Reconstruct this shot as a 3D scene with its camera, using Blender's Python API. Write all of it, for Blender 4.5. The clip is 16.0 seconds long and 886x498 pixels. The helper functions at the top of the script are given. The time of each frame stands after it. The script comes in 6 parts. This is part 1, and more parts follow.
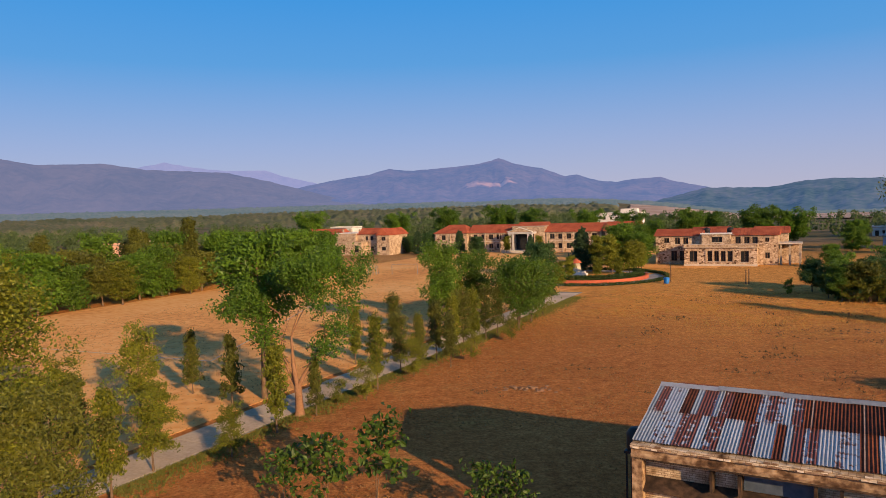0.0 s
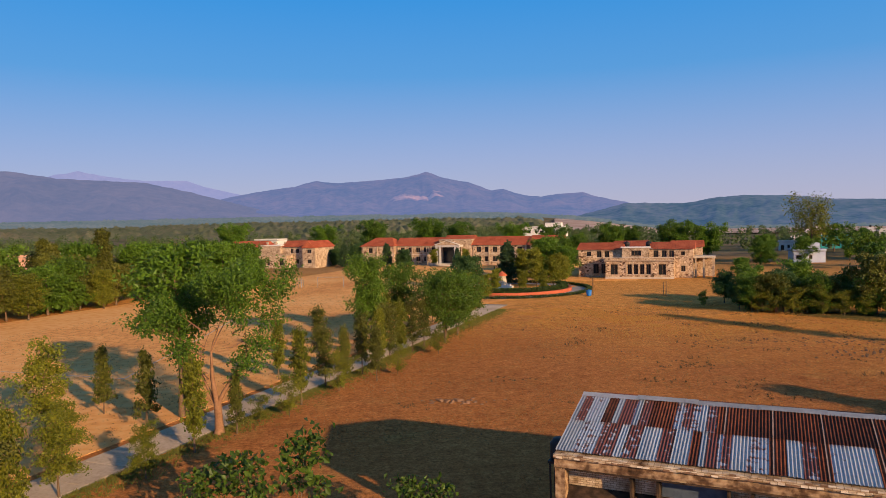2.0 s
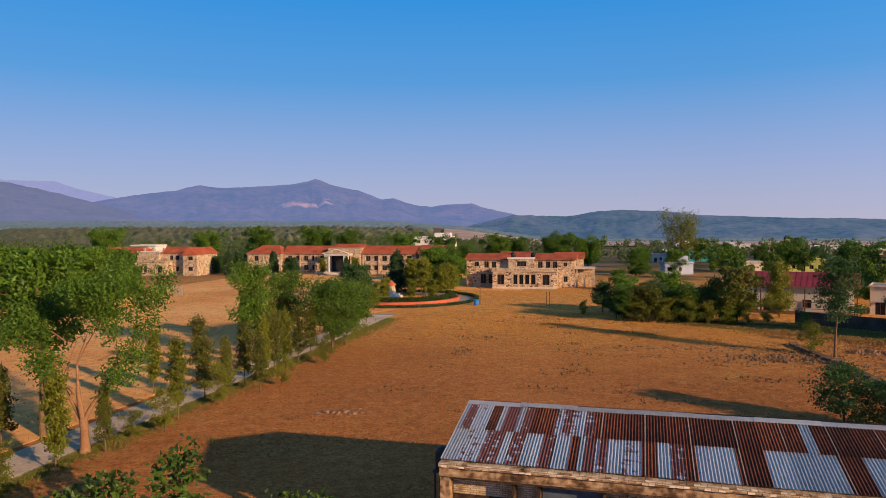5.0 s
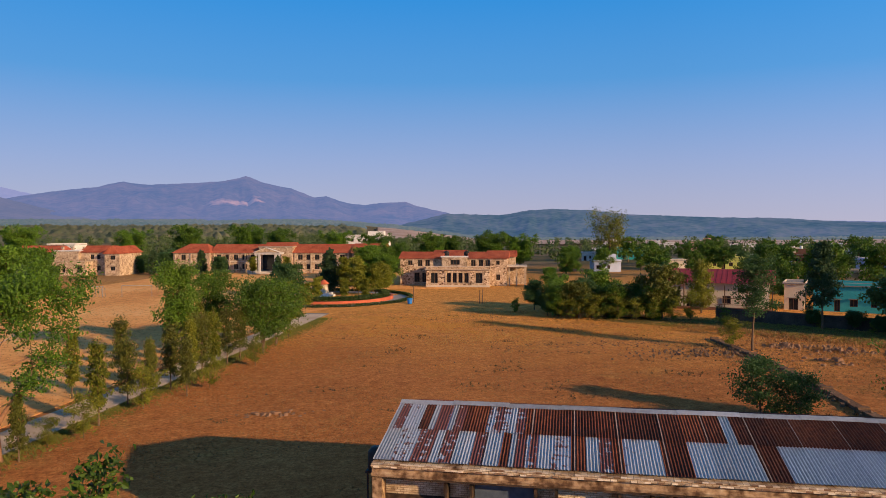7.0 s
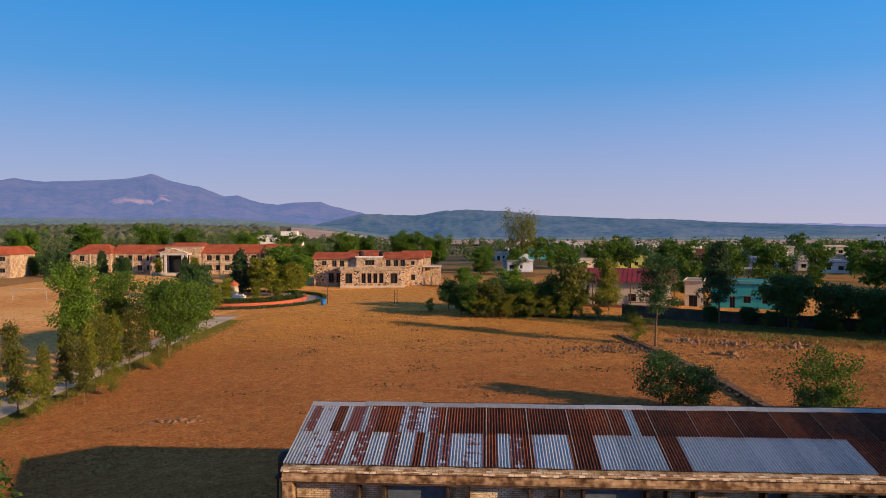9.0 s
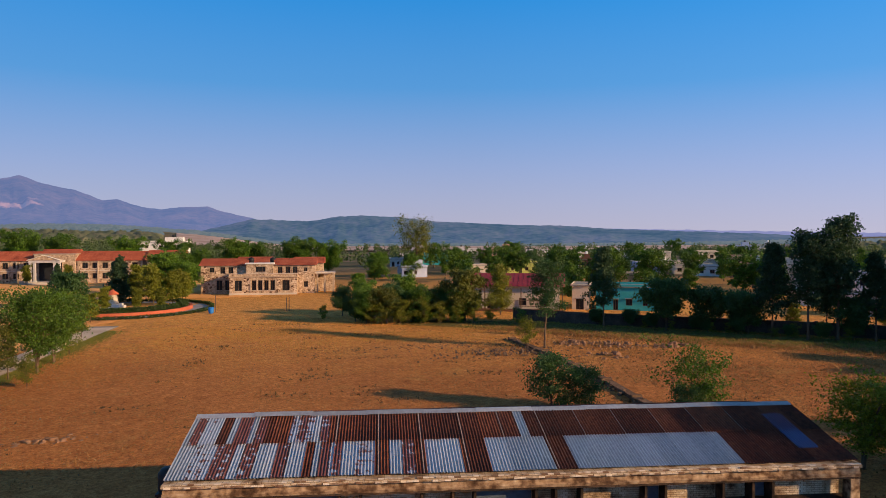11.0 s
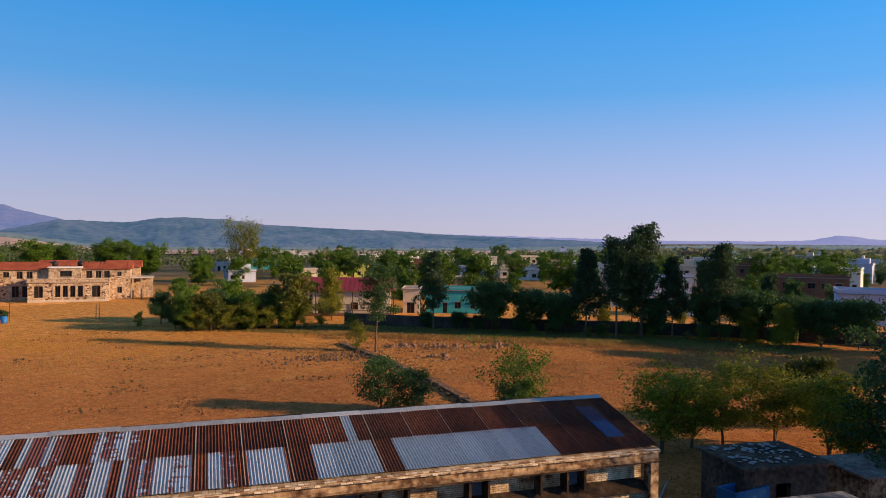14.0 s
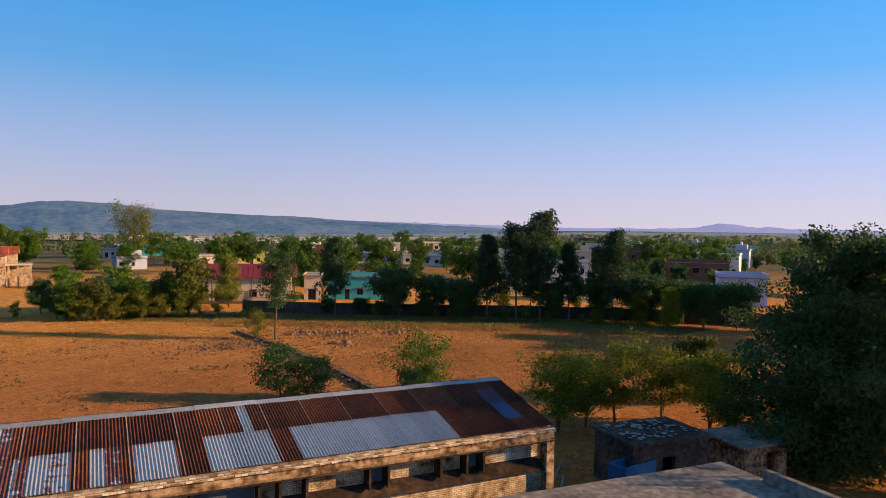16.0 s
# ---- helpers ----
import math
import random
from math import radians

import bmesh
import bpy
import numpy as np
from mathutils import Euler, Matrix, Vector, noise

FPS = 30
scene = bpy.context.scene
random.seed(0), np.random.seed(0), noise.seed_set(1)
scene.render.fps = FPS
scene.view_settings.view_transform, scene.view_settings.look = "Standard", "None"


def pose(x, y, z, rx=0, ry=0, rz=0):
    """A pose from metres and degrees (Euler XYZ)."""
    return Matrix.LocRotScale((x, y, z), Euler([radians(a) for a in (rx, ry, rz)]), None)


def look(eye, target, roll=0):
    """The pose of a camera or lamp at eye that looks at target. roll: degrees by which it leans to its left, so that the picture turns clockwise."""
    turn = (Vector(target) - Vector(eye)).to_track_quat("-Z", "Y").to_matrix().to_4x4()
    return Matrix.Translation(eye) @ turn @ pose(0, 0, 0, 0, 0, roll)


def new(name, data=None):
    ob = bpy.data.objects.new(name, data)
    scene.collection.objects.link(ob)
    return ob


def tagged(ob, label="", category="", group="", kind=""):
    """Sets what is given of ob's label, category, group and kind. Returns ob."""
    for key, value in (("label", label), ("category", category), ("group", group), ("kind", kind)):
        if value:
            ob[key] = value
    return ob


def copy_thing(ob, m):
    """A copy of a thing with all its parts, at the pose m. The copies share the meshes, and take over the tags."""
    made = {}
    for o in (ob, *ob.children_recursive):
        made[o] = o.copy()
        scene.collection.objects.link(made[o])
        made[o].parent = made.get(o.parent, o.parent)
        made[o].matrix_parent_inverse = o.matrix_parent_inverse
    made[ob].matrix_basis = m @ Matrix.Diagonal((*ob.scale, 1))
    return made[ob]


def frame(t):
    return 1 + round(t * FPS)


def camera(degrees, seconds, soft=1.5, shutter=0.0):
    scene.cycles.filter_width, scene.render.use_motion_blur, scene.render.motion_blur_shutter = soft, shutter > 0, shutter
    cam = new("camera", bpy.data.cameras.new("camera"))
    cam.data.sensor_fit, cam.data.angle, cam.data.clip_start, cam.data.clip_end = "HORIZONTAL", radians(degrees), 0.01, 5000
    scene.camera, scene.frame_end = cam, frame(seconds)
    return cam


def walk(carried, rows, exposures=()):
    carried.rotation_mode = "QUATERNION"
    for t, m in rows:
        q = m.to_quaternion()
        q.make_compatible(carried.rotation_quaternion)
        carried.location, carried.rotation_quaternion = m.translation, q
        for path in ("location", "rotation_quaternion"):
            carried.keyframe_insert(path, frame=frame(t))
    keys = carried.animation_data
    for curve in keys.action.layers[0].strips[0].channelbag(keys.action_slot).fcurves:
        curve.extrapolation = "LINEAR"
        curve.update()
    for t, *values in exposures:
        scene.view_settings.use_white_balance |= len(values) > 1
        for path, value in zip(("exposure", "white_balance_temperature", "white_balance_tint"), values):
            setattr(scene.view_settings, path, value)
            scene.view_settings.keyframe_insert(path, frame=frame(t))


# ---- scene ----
cam = camera(64.4, 16.0, soft=0.7)
# seconds, eye x y z, heading (right of north), pitch, lean to the right
ROWS = [
    (0.0, -0.000, 0.000, 15.000, 0.00, -3.19, 1.85),
    (0.5, 0.037, 0.058, 14.982, 1.47, -2.87, 1.73),
    (1.0, 0.050, 0.113, 14.967, 3.02, -2.69, 1.63),
    (1.5, 0.075, 0.147, 14.953, 4.55, -2.53, 1.53),
    (2.0, 0.088, 0.168, 14.935, 5.94, -2.29, 1.43),
    (2.5, 0.117, 0.193, 14.943, 7.33, -2.16, 1.25),
    (3.0, 0.155, 0.231, 14.929, 8.97, -2.07, 1.05),
    (3.5, 0.177, 0.265, 14.929, 10.72, -1.88, 0.78),
    (4.0, 0.183, 0.280, 14.920, 12.22, -1.75, 0.53),
    (6.5, 0.241, 0.323, 14.928, 18.84, -1.80, 0.36),
    (7.0, 0.269, 0.350, 14.932, 20.29, -1.83, 0.26),
    (7.5, 0.300, 0.390, 14.921, 21.93, -1.86, 0.17),
    (8.0, 0.339, 0.400, 14.916, 23.51, -1.91, 0.11),
    (8.5, 0.375, 0.385, 14.904, 25.23, -1.89, 0.10),
    (11.0, 0.589, 0.424, 14.849, 35.73, -1.35, 0.04),
    (11.5, 0.625, 0.455, 14.841, 37.61, -1.18, -0.12),
    (12.0, 0.666, 0.477, 14.837, 39.24, -1.02, -0.28),
    (12.5, 0.719, 0.508, 14.821, 41.18, -0.98, -0.41),
    (13.0, 0.789, 0.533, 14.785, 44.18, -0.93, -0.55),
    (13.5, 0.882, 0.545, 14.751, 47.36, -0.90, -0.62),
    (14.0, 0.955, 0.571, 14.723, 49.28, -0.90, -0.60),
    (14.5, 1.022, 0.589, 14.699, 51.53, -0.97, -0.65),
    (15.0, 1.086, 0.613, 14.682, 53.52, -1.16, -0.73),
    (15.5, 1.152, 0.627, 14.670, 55.17, -1.51, -0.79),
    (16.0, 1.240, 0.633, 14.648, 57.16, -1.92, -0.85),
]
walk(cam, [(t, pose(x, y, z, 90 + p, 0, -yaw) @ pose(0, 0, 0, 0, 0, -lean)) for t, x, y, z, yaw, p, lean in ROWS],
     [(0, 0.40, 6500, 10), (3.5, 0.37, 6420, 10), (7, 0.34, 6350, 10), (11, 0.34, 6350, 10), (13.5, 0.44, 6500, 10), (16, 0.62, 7000, 11)])

# ---- light ----
SUN_HEADING, SUN_HEIGHT = 148.0, 15.5
world = bpy.data.worlds.new("sky")
scene.world = world
world.use_nodes = True
wn, wl = world.node_tree.nodes, world.node_tree.links
sky = wn.new("ShaderNodeTexSky")
sky.sky_type, sky.sun_disc = "NISHITA", False
sky.sun_elevation, sky.sun_rotation = radians(SUN_HEIGHT), radians(SUN_HEADING)
sky.altitude, sky.air_density, sky.dust_density, sky.ozone_density = 300, 1.0, 1.6, 4.0
height = wn.new("ShaderNodeSeparateXYZ")
coord = wn.new("ShaderNodeTexCoord")
wl.new(coord.outputs["Generated"], height.inputs[0])
ramp = wn.new("ShaderNodeValToRGB")
for i, (p, c) in enumerate(((0.0, (0.385, 0.365, 0.465)), (0.09, (0.25, 0.318, 0.52)), (0.2, (0.075, 0.258, 0.55)), (0.33, (0.015, 0.215, 0.565)), (0.55, (0.05, 0.13, 0.27)), (1.0, (0.05, 0.08, 0.14)))):
    e = ramp.color_ramp.elements[i] if i < 2 else ramp.color_ramp.elements.new(p)
    e.position, e.color = p, (*c, 1)
wl.new(height.outputs[2], ramp.inputs[0])
dim = wn.new("ShaderNodeVectorMath")
dim.operation = "SCALE"
dim.inputs["Scale"].default_value = 0.105
wl.new(sky.outputs[0], dim.inputs[0])
haze = wn.new("ShaderNodeMix")
haze.data_type = "RGBA"
haze.inputs[0].default_value = 0.93
wl.new(dim.outputs[0], haze.inputs[6])
side = wn.new("ShaderNodeVectorMath")
side.operation = "DOT_PRODUCT"
side.inputs[1].default_value = (math.sin(radians(SUN_HEADING)), math.cos(radians(SUN_HEADING)), 0)
wl.new(coord.outputs["Generated"], side.inputs[0])
gain = wn.new("ShaderNodeMapRange")
gain.inputs["From Min"].default_value, gain.inputs["From Max"].default_value = -0.35, 0.55
gain.inputs["To Min"].default_value, gain.inputs["To Max"].default_value = 1.0, 1.24
wl.new(side.outputs["Value"], gain.inputs["Value"])
bright = wn.new("ShaderNodeVectorMath")
bright.operation = "SCALE"
wl.new(ramp.outputs[0], bright.inputs[0])
wl.new(gain.outputs[0], bright.inputs["Scale"])
wl.new(bright.outputs[0], haze.inputs[7])
wl.new(haze.outputs[2], wn["Background"].inputs[0])
wn["Background"].inputs[1].default_value = 1.0
sun = new("sun", bpy.data.lights.new("sun", "SUN"))
sun.data.energy, sun.data.angle, sun.data.color = 5.0, radians(0.6), (1.0, 0.65, 0.34)
sa, se = radians(SUN_HEADING), radians(SUN_HEIGHT)
sun.matrix_world = look((0, 0, 60), Vector((0, 0, 60)) - Vector((math.sin(sa) * math.cos(se), math.cos(sa) * math.cos(se), math.sin(se))))


# ---- materials ----
def mat(name, colours, rough=0.85, scale=1.0, fine=8.0, bump=0.3, metal=0.0, spread=0.35, emit=0.0, haze_glow=None, random=0.0, coords="Object"):
    """Colours blended by a coarse and a fine noise, with a bump of the fine one."""
    m = bpy.data.materials.new(name)
    m.use_nodes = True
    n, l = m.node_tree.nodes, m.node_tree.links
    b = n["Principled BSDF"]
    b.inputs["Roughness"].default_value, b.inputs["Metallic"].default_value = rough, metal
    b.inputs["Specular IOR Level"].default_value = 0.03 if rough >= 0.9 else 0.25
    if coords == "World":
        src = n.new("ShaderNodeNewGeometry").outputs["Position"]
    else:
        src = n.new("ShaderNodeTexCoord").outputs["Object"]
    big, small = n.new("ShaderNodeTexNoise"), n.new("ShaderNodeTexNoise")
    big.inputs["Scale"].default_value, small.inputs["Scale"].default_value = scale, fine
    big.inputs["Detail"].default_value, small.inputs["Detail"].default_value = 4, 5
    l.new(src, big.inputs["Vector"])
    l.new(src, small.inputs["Vector"])
    mix = n.new("ShaderNodeMath")
    mix.operation = "MULTIPLY_ADD"
    l.new(small.outputs["Fac"], mix.inputs[0])
    mix.inputs[1].default_value = 0.5
    half = n.new("ShaderNodeMath")
    half.operation = "MULTIPLY"
    l.new(big.outputs["Fac"], half.inputs[0])
    half.inputs[1].default_value = 0.5
    l.new(half.outputs[0], mix.inputs[2])
    fac = mix.outputs[0]
    if random:
        rnd = n.new("ShaderNodeObjectInfo").outputs["Random"]
        add = n.new("ShaderNodeMath")
        add.operation = "MULTIPLY_ADD"
        l.new(rnd, add.inputs[0])
        add.inputs[1].default_value = random
        sub = n.new("ShaderNodeMath")
        sub.operation = "SUBTRACT"
        l.new(fac, sub.inputs[0])
        sub.inputs[1].default_value = random / 2
        l.new(sub.outputs[0], add.inputs[2])
        fac = add.outputs[0]
    ramp = n.new("ShaderNodeValToRGB")
    r = ramp.color_ramp
    lo, hi = 0.5 - spread / 2, 0.5 + spread / 2
    for i, c in enumerate(colours):
        p = lo + (hi - lo) * i / max(1, len(colours) - 1)
        e = r.elements[i] if i < 2 else r.elements.new(p)
        e.position, e.color = p, (*c, 1)
    l.new(fac, ramp.inputs[0])
    l.new(ramp.outputs[0], b.inputs["Base Color"])
    if bump:
        bp = n.new("ShaderNodeBump")
        bp.inputs["Strength"].default_value, bp.inputs["Distance"].default_value = bump, 0.05
        l.new(small.outputs["Fac"], bp.inputs["Height"])
        l.new(bp.outputs[0], b.inputs["Normal"])
    # emission in two haze colours, for distant hills and far forest
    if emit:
        if haze_glow:
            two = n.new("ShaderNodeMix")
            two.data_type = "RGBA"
            two.inputs[6].default_value, two.inputs[7].default_value = (*haze_glow[0], 1), (*haze_glow[1], 1)
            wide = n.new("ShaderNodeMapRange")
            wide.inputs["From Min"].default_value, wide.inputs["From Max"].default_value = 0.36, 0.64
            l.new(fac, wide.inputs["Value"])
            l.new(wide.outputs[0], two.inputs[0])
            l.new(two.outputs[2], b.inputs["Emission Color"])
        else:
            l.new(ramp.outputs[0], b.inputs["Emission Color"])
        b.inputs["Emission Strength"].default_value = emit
    return m


def leaf_mat(name, dark, light, through_light=0.35):
    """Leaves: each one a shade of its own, with light passing through."""
    m = bpy.data.materials.new(name)
    m.use_nodes = True
    n, l = m.node_tree.nodes, m.node_tree.links
    b = n["Principled BSDF"]
    b.inputs["Roughness"].default_value, b.inputs["Specular IOR Level"].default_value = 0.5, 0.3
    isl = n.new("ShaderNodeNewGeometry").outputs["Random Per Island"]
    rnd = n.new("ShaderNodeObjectInfo").outputs["Random"]
    mid = n.new("ShaderNodeMath")
    mid.operation = "MULTIPLY_ADD"
    l.new(rnd, mid.inputs[0])
    mid.inputs[1].default_value = 0.35
    half = n.new("ShaderNodeMath")
    half.operation = "MULTIPLY"
    half.inputs[1].default_value = 0.65
    l.new(isl, half.inputs[0])
    l.new(half.outputs[0], mid.inputs[2])
    ramp = n.new("ShaderNodeValToRGB")
    ramp.color_ramp.elements[0].color, ramp.color_ramp.elements[1].color = (*dark, 1), (*light, 1)
    l.new(mid.outputs[0], ramp.inputs[0])
    l.new(ramp.outputs[0], b.inputs["Base Color"])
    tr, mx = n.new("ShaderNodeBsdfTranslucent"), n.new("ShaderNodeMixShader")
    l.new(ramp.outputs[0], tr.inputs["Color"])
    mx.inputs[0].default_value = through_light
    l.new(b.outputs[0], mx.inputs[1])
    l.new(tr.outputs[0], mx.inputs[2])
    l.new(mx.outputs[0], n["Material Output"].inputs["Surface"])
    return m


M = {}
M["stone"] = mat("stone", [(0.15, 0.10, 0.07), (0.35, 0.25, 0.17), (0.50, 0.38, 0.27), (0.62, 0.50, 0.38)], 0.9, 0.9, 2.6, 0.6, spread=0.3)
M["plaster"] = mat("plaster", [(0.42, 0.36, 0.30), (0.62, 0.55, 0.47)], 0.9, 0.5, 6)
M["tile_roof"] = mat("tile_roof", [(0.22, 0.055, 0.032), (0.38, 0.10, 0.055), (0.48, 0.15, 0.08)], 0.95, 0.4, 3.0, 0.3)
M["glass_dark"] = mat("glass_dark", [(0.012, 0.014, 0.018), (0.03, 0.034, 0.04)], 0.15, 0.4, 2, 0)
M["frame_wood"] = mat("frame_wood", [(0.10, 0.06, 0.035), (0.17, 0.10, 0.06)], 0.7, 1, 9)
M["white"] = mat("white_paint", [(0.62, 0.60, 0.57), (0.80, 0.79, 0.76)], 0.7, 0.4, 5, 0.1)
M["concrete"] = mat("concrete", [(0.20, 0.185, 0.17), (0.36, 0.34, 0.31)], 0.9, 0.35, 4, 0.4)
M["bark"] = mat("bark", [(0.10, 0.065, 0.042), (0.22, 0.15, 0.10)], 0.95, 1.2, 9, 0.8)
M["bark_pale"] = mat("bark_pale", [(0.20, 0.105, 0.06), (0.33, 0.19, 0.115)], 0.95, 1.0, 7, 0.6)
M["leaf"] = leaf_mat("leaf_green", (0.022, 0.056, 0.006), (0.13, 0.25, 0.018), 0.27)
M["leaf_dark"] = leaf_mat("leaf_dark_green", (0.030, 0.080, 0.028), (0.088, 0.17, 0.046), 0.44)
M["leaf_yellow"] = leaf_mat("leaf_yellow_green", (0.045, 0.062, 0.006), (0.26, 0.275, 0.022), 0.28)
M["leaf_olive"] = leaf_mat("leaf_olive", (0.032, 0.042, 0.008), (0.18, 0.19, 0.026), 0.27)
M["leaf_fresh"] = leaf_mat("leaf_fresh_green", (0.024, 0.060, 0.007), (0.15, 0.27, 0.022), 0.28)
M["leaf_pine"] = leaf_mat("leaf_blue_green", (0.022, 0.055, 0.028), (0.065, 0.12, 0.046), 0.35)
M["leaf_lime"] = leaf_mat("leaf_lime", (0.10, 0.13, 0.010), (0.38, 0.38, 0.03), 0.42)
M["leaf_sapling"] = leaf_mat("leaf_broad_dark", (0.018, 0.05, 0.008), (0.09, 0.155, 0.016), 0.25)
M["leaf_town"] = leaf_mat("leaf_town", (0.05, 0.085, 0.03), (0.12, 0.17, 0.055), 0.4)


# ---- builders ----
def part(name, bm, material, parent, label=""):
    me = bpy.data.meshes.new(name)
    bm.to_mesh(me)
    bm.free()
    me.materials.append(material)
    ob = new(name, me)
    ob.parent = parent
    if label:
        ob["label"] = label
    return ob


def part_arrays(name, verts, faces, material, parent, label="", smooth=False):
    me = bpy.data.meshes.new(name)
    me.from_pydata(verts, [], faces)
    me.materials.append(material)
    if smooth:
        me.polygons.foreach_set("use_smooth", [True] * len(me.polygons))
    ob = new(name, me)
    ob.parent = parent
    if label:
        ob["label"] = label
    return ob


def box(bm, x0, x1, y0, y1, z0, z1):
    v = [bm.verts.new(p) for p in ((x0, y0, z0), (x1, y0, z0), (x1, y1, z0), (x0, y1, z0), (x0, y0, z1), (x1, y0, z1), (x1, y1, z1), (x0, y1, z1))]
    for f in ((3, 2, 1, 0), (4, 5, 6, 7), (0, 1, 5, 4), (1, 2, 6, 5), (2, 3, 7, 6), (3, 0, 4, 7)):
        bm.faces.new([v[i] for i in f])
    return bm


def boxes(*dims):
    bm = bmesh.new()
    for d in dims:
        box(bm, *d)
    return bm


def prism(bm, poly, y0, y1):
    """A polygon in x and z, pushed along y."""
    a = [bm.verts.new((x, y0, z)) for x, z in poly]
    b = [bm.verts.new((x, y1, z)) for x, z in poly]
    n = len(poly)
    bm.faces.new(a)
    bm.faces.new(b[::-1])
    for i in range(n):
        bm.faces.new((a[i], b[i], b[(i + 1) % n], a[(i + 1) % n]))
    bmesh.ops.recalc_face_normals(bm, faces=bm.faces)
    return bm


def tube(bm, pts, radii, sides=6):
    """A tapered tube along points."""
    rings = []
    for i, p in enumerate(pts):
        d = (pts[min(i + 1, len(pts) - 1)] - pts[max(i - 1, 0)]).normalized()
        a = d.orthogonal().normalized()
        b = d.cross(a)
        rings.append([bm.verts.new(p + (a * math.cos(6.2832 * k / sides) + b * math.sin(6.2832 * k / sides)) * radii[i]) for k in range(sides)])
    for r, s in zip(rings, rings[1:]):
        best = min(range(sides), key=lambda o: (r[0].co - s[o].co).length)
        for k in range(sides):
            f = bm.faces.new((r[k], r[(k + 1) % sides], s[(k + 1 + best) % sides], s[(k + best) % sides]))
            f.smooth = True
    bm.faces.new(rings[-1])
    return bm


def thing(name, m, label, category, group=""):
    ob = new(name)
    ob.matrix_world = m
    return tagged(ob, label, category, group)


def wall_boxes(bm, u0, u1, z0, z1, y0, y1, holes):
    """A wall from u0 to u1 between y0 and y1 with rectangular holes (u, z, width, height), as one closed mesh."""
    us = sorted({u0, u1, *[round(q, 4) for h in holes for q in (h[0], h[0] + h[2]) if u0 < q < u1]})
    zs = sorted({z0, z1, *[round(q, 4) for h in holes for q in (h[1], h[1] + h[3]) if z0 < q < z1]})
    nu, nz = len(us) - 1, len(zs) - 1

    def solid(i, j):
        if not (0 <= i < nu and 0 <= j < nz):
            return False
        u, z = (us[i] + us[i + 1]) / 2, (zs[j] + zs[j + 1]) / 2
        return not any(h[0] < u < h[0] + h[2] and h[1] < z < h[1] + h[3] for h in holes)
    made = {}

    def vert(i, j, k):
        if (i, j, k) not in made:
            made[i, j, k] = bm.verts.new((us[i], y1 if k else y0, zs[j]))
        return made[i, j, k]
    for i in range(nu):
        for j in range(nz):
            if not solid(i, j):
                continue
            bm.faces.new([vert(*q) for q in ((i, j, 0), (i + 1, j, 0), (i + 1, j + 1, 0), (i, j + 1, 0))])
            bm.faces.new([vert(*q) for q in ((i, j, 1), (i, j + 1, 1), (i + 1, j + 1, 1), (i + 1, j, 1))])
            for di, dj, e in ((-1, 0, ((0, 0), (0, 1))), (1, 0, ((1, 1), (1, 0))), (0, -1, ((1, 0), (0, 0))), (0, 1, ((0, 1), (1, 1)))):
                if not solid(i + di, j + dj):
                    (a, b), (c, d) = e
                    bm.faces.new([vert(i + a, j + b, 0), vert(i + c, j + d, 0), vert(i + c, j + d, 1), vert(i + a, j + b, 1)])
    return bm


def box_parts(name, dims, material, parent, label=""):
    """Each box a part of its own."""
    return [part(name, boxes(d), material, parent, label) for d in dims]


def window(parent, u, z, w, h, y, depth=0.25, bars=1, material=None, sill=True, lintel=None):
    """A framed window in a hole of a wall whose outer face is y (facing -y)."""
    fr = bmesh.new()
    t = 0.09
    yy = y + depth
    box(fr, u, u + t, yy, yy + 0.08, z, z + h)
    box(fr, u + w - t, u + w, yy, yy + 0.08, z, z + h)
    box(fr, u + t, u + w - t, yy, yy + 0.08, z, z + t)
    box(fr, u + t, u + w - t, yy, yy + 0.08, z + h - t, z + h)
    for i in range(bars):
        c = u + w * (i + 1) / (bars + 1)
        box(fr, c - 0.04, c + 0.04, yy, yy + 0.08, z + t, z + h - t)
    win = part("window", boxes((u + 0.02, u + w - 0.02, yy + 0.03, yy + 0.06, z + 0.02, z + h - 0.02)), M["glass_dark"], parent)
    part("window_frame", fr, material or M["frame_wood"], win)
    if sill:
        part("window_sill", boxes((u - 0.1, u + w + 0.1, y - 0.12, y + 0.1, z - 0.12, z - 0.003)), M["plaster"], win)
    if lintel:
        part("lintel", boxes((u - 0.15, u + w + 0.15, y - 0.04, y + 0.2, z + h + 0.003, z + h + 0.28)), lintel, win)
    return win


# ---- trees ----
def leaf_arrays(rng, centres, count, spread, size, droop=0.0, flat=0.92, long=1.35):
    """Small folded leaves scattered round centres: vertices and faces."""
    c = np.asarray(centres)[rng.integers(0, len(centres), count)]
    p = c + np.clip(rng.normal(0, 1, (count, 3)), -1.7, 1.7) * spread
    d = rng.normal(0, 1, (count, 3))
    d[:, 2] = d[:, 2] * (1 - droop) - droop * 1.6
    d /= np.linalg.norm(d, axis=1)[:, None]
    w = np.cross(d, rng.normal(0, 1, (count, 3)))
    w /= np.linalg.norm(w, axis=1)[:, None] + 1e-9
    s = size * rng.uniform(0.6, 1.35, (count, 1))
    up = np.cross(d, w) * s * 0.18
    a, b = p - d * s * 0.5 * long, p + d * s * 0.5 * long
    l, r = p + w * s * 0.42 * flat + up, p - w * s * 0.42 * flat + up
    v = np.stack([a, l, b, r], 1).reshape(-1, 3)
    i = np.arange(count)[:, None] * 4
    return v, np.concatenate([i + [0, 1, 2], i + [0, 2, 3]])


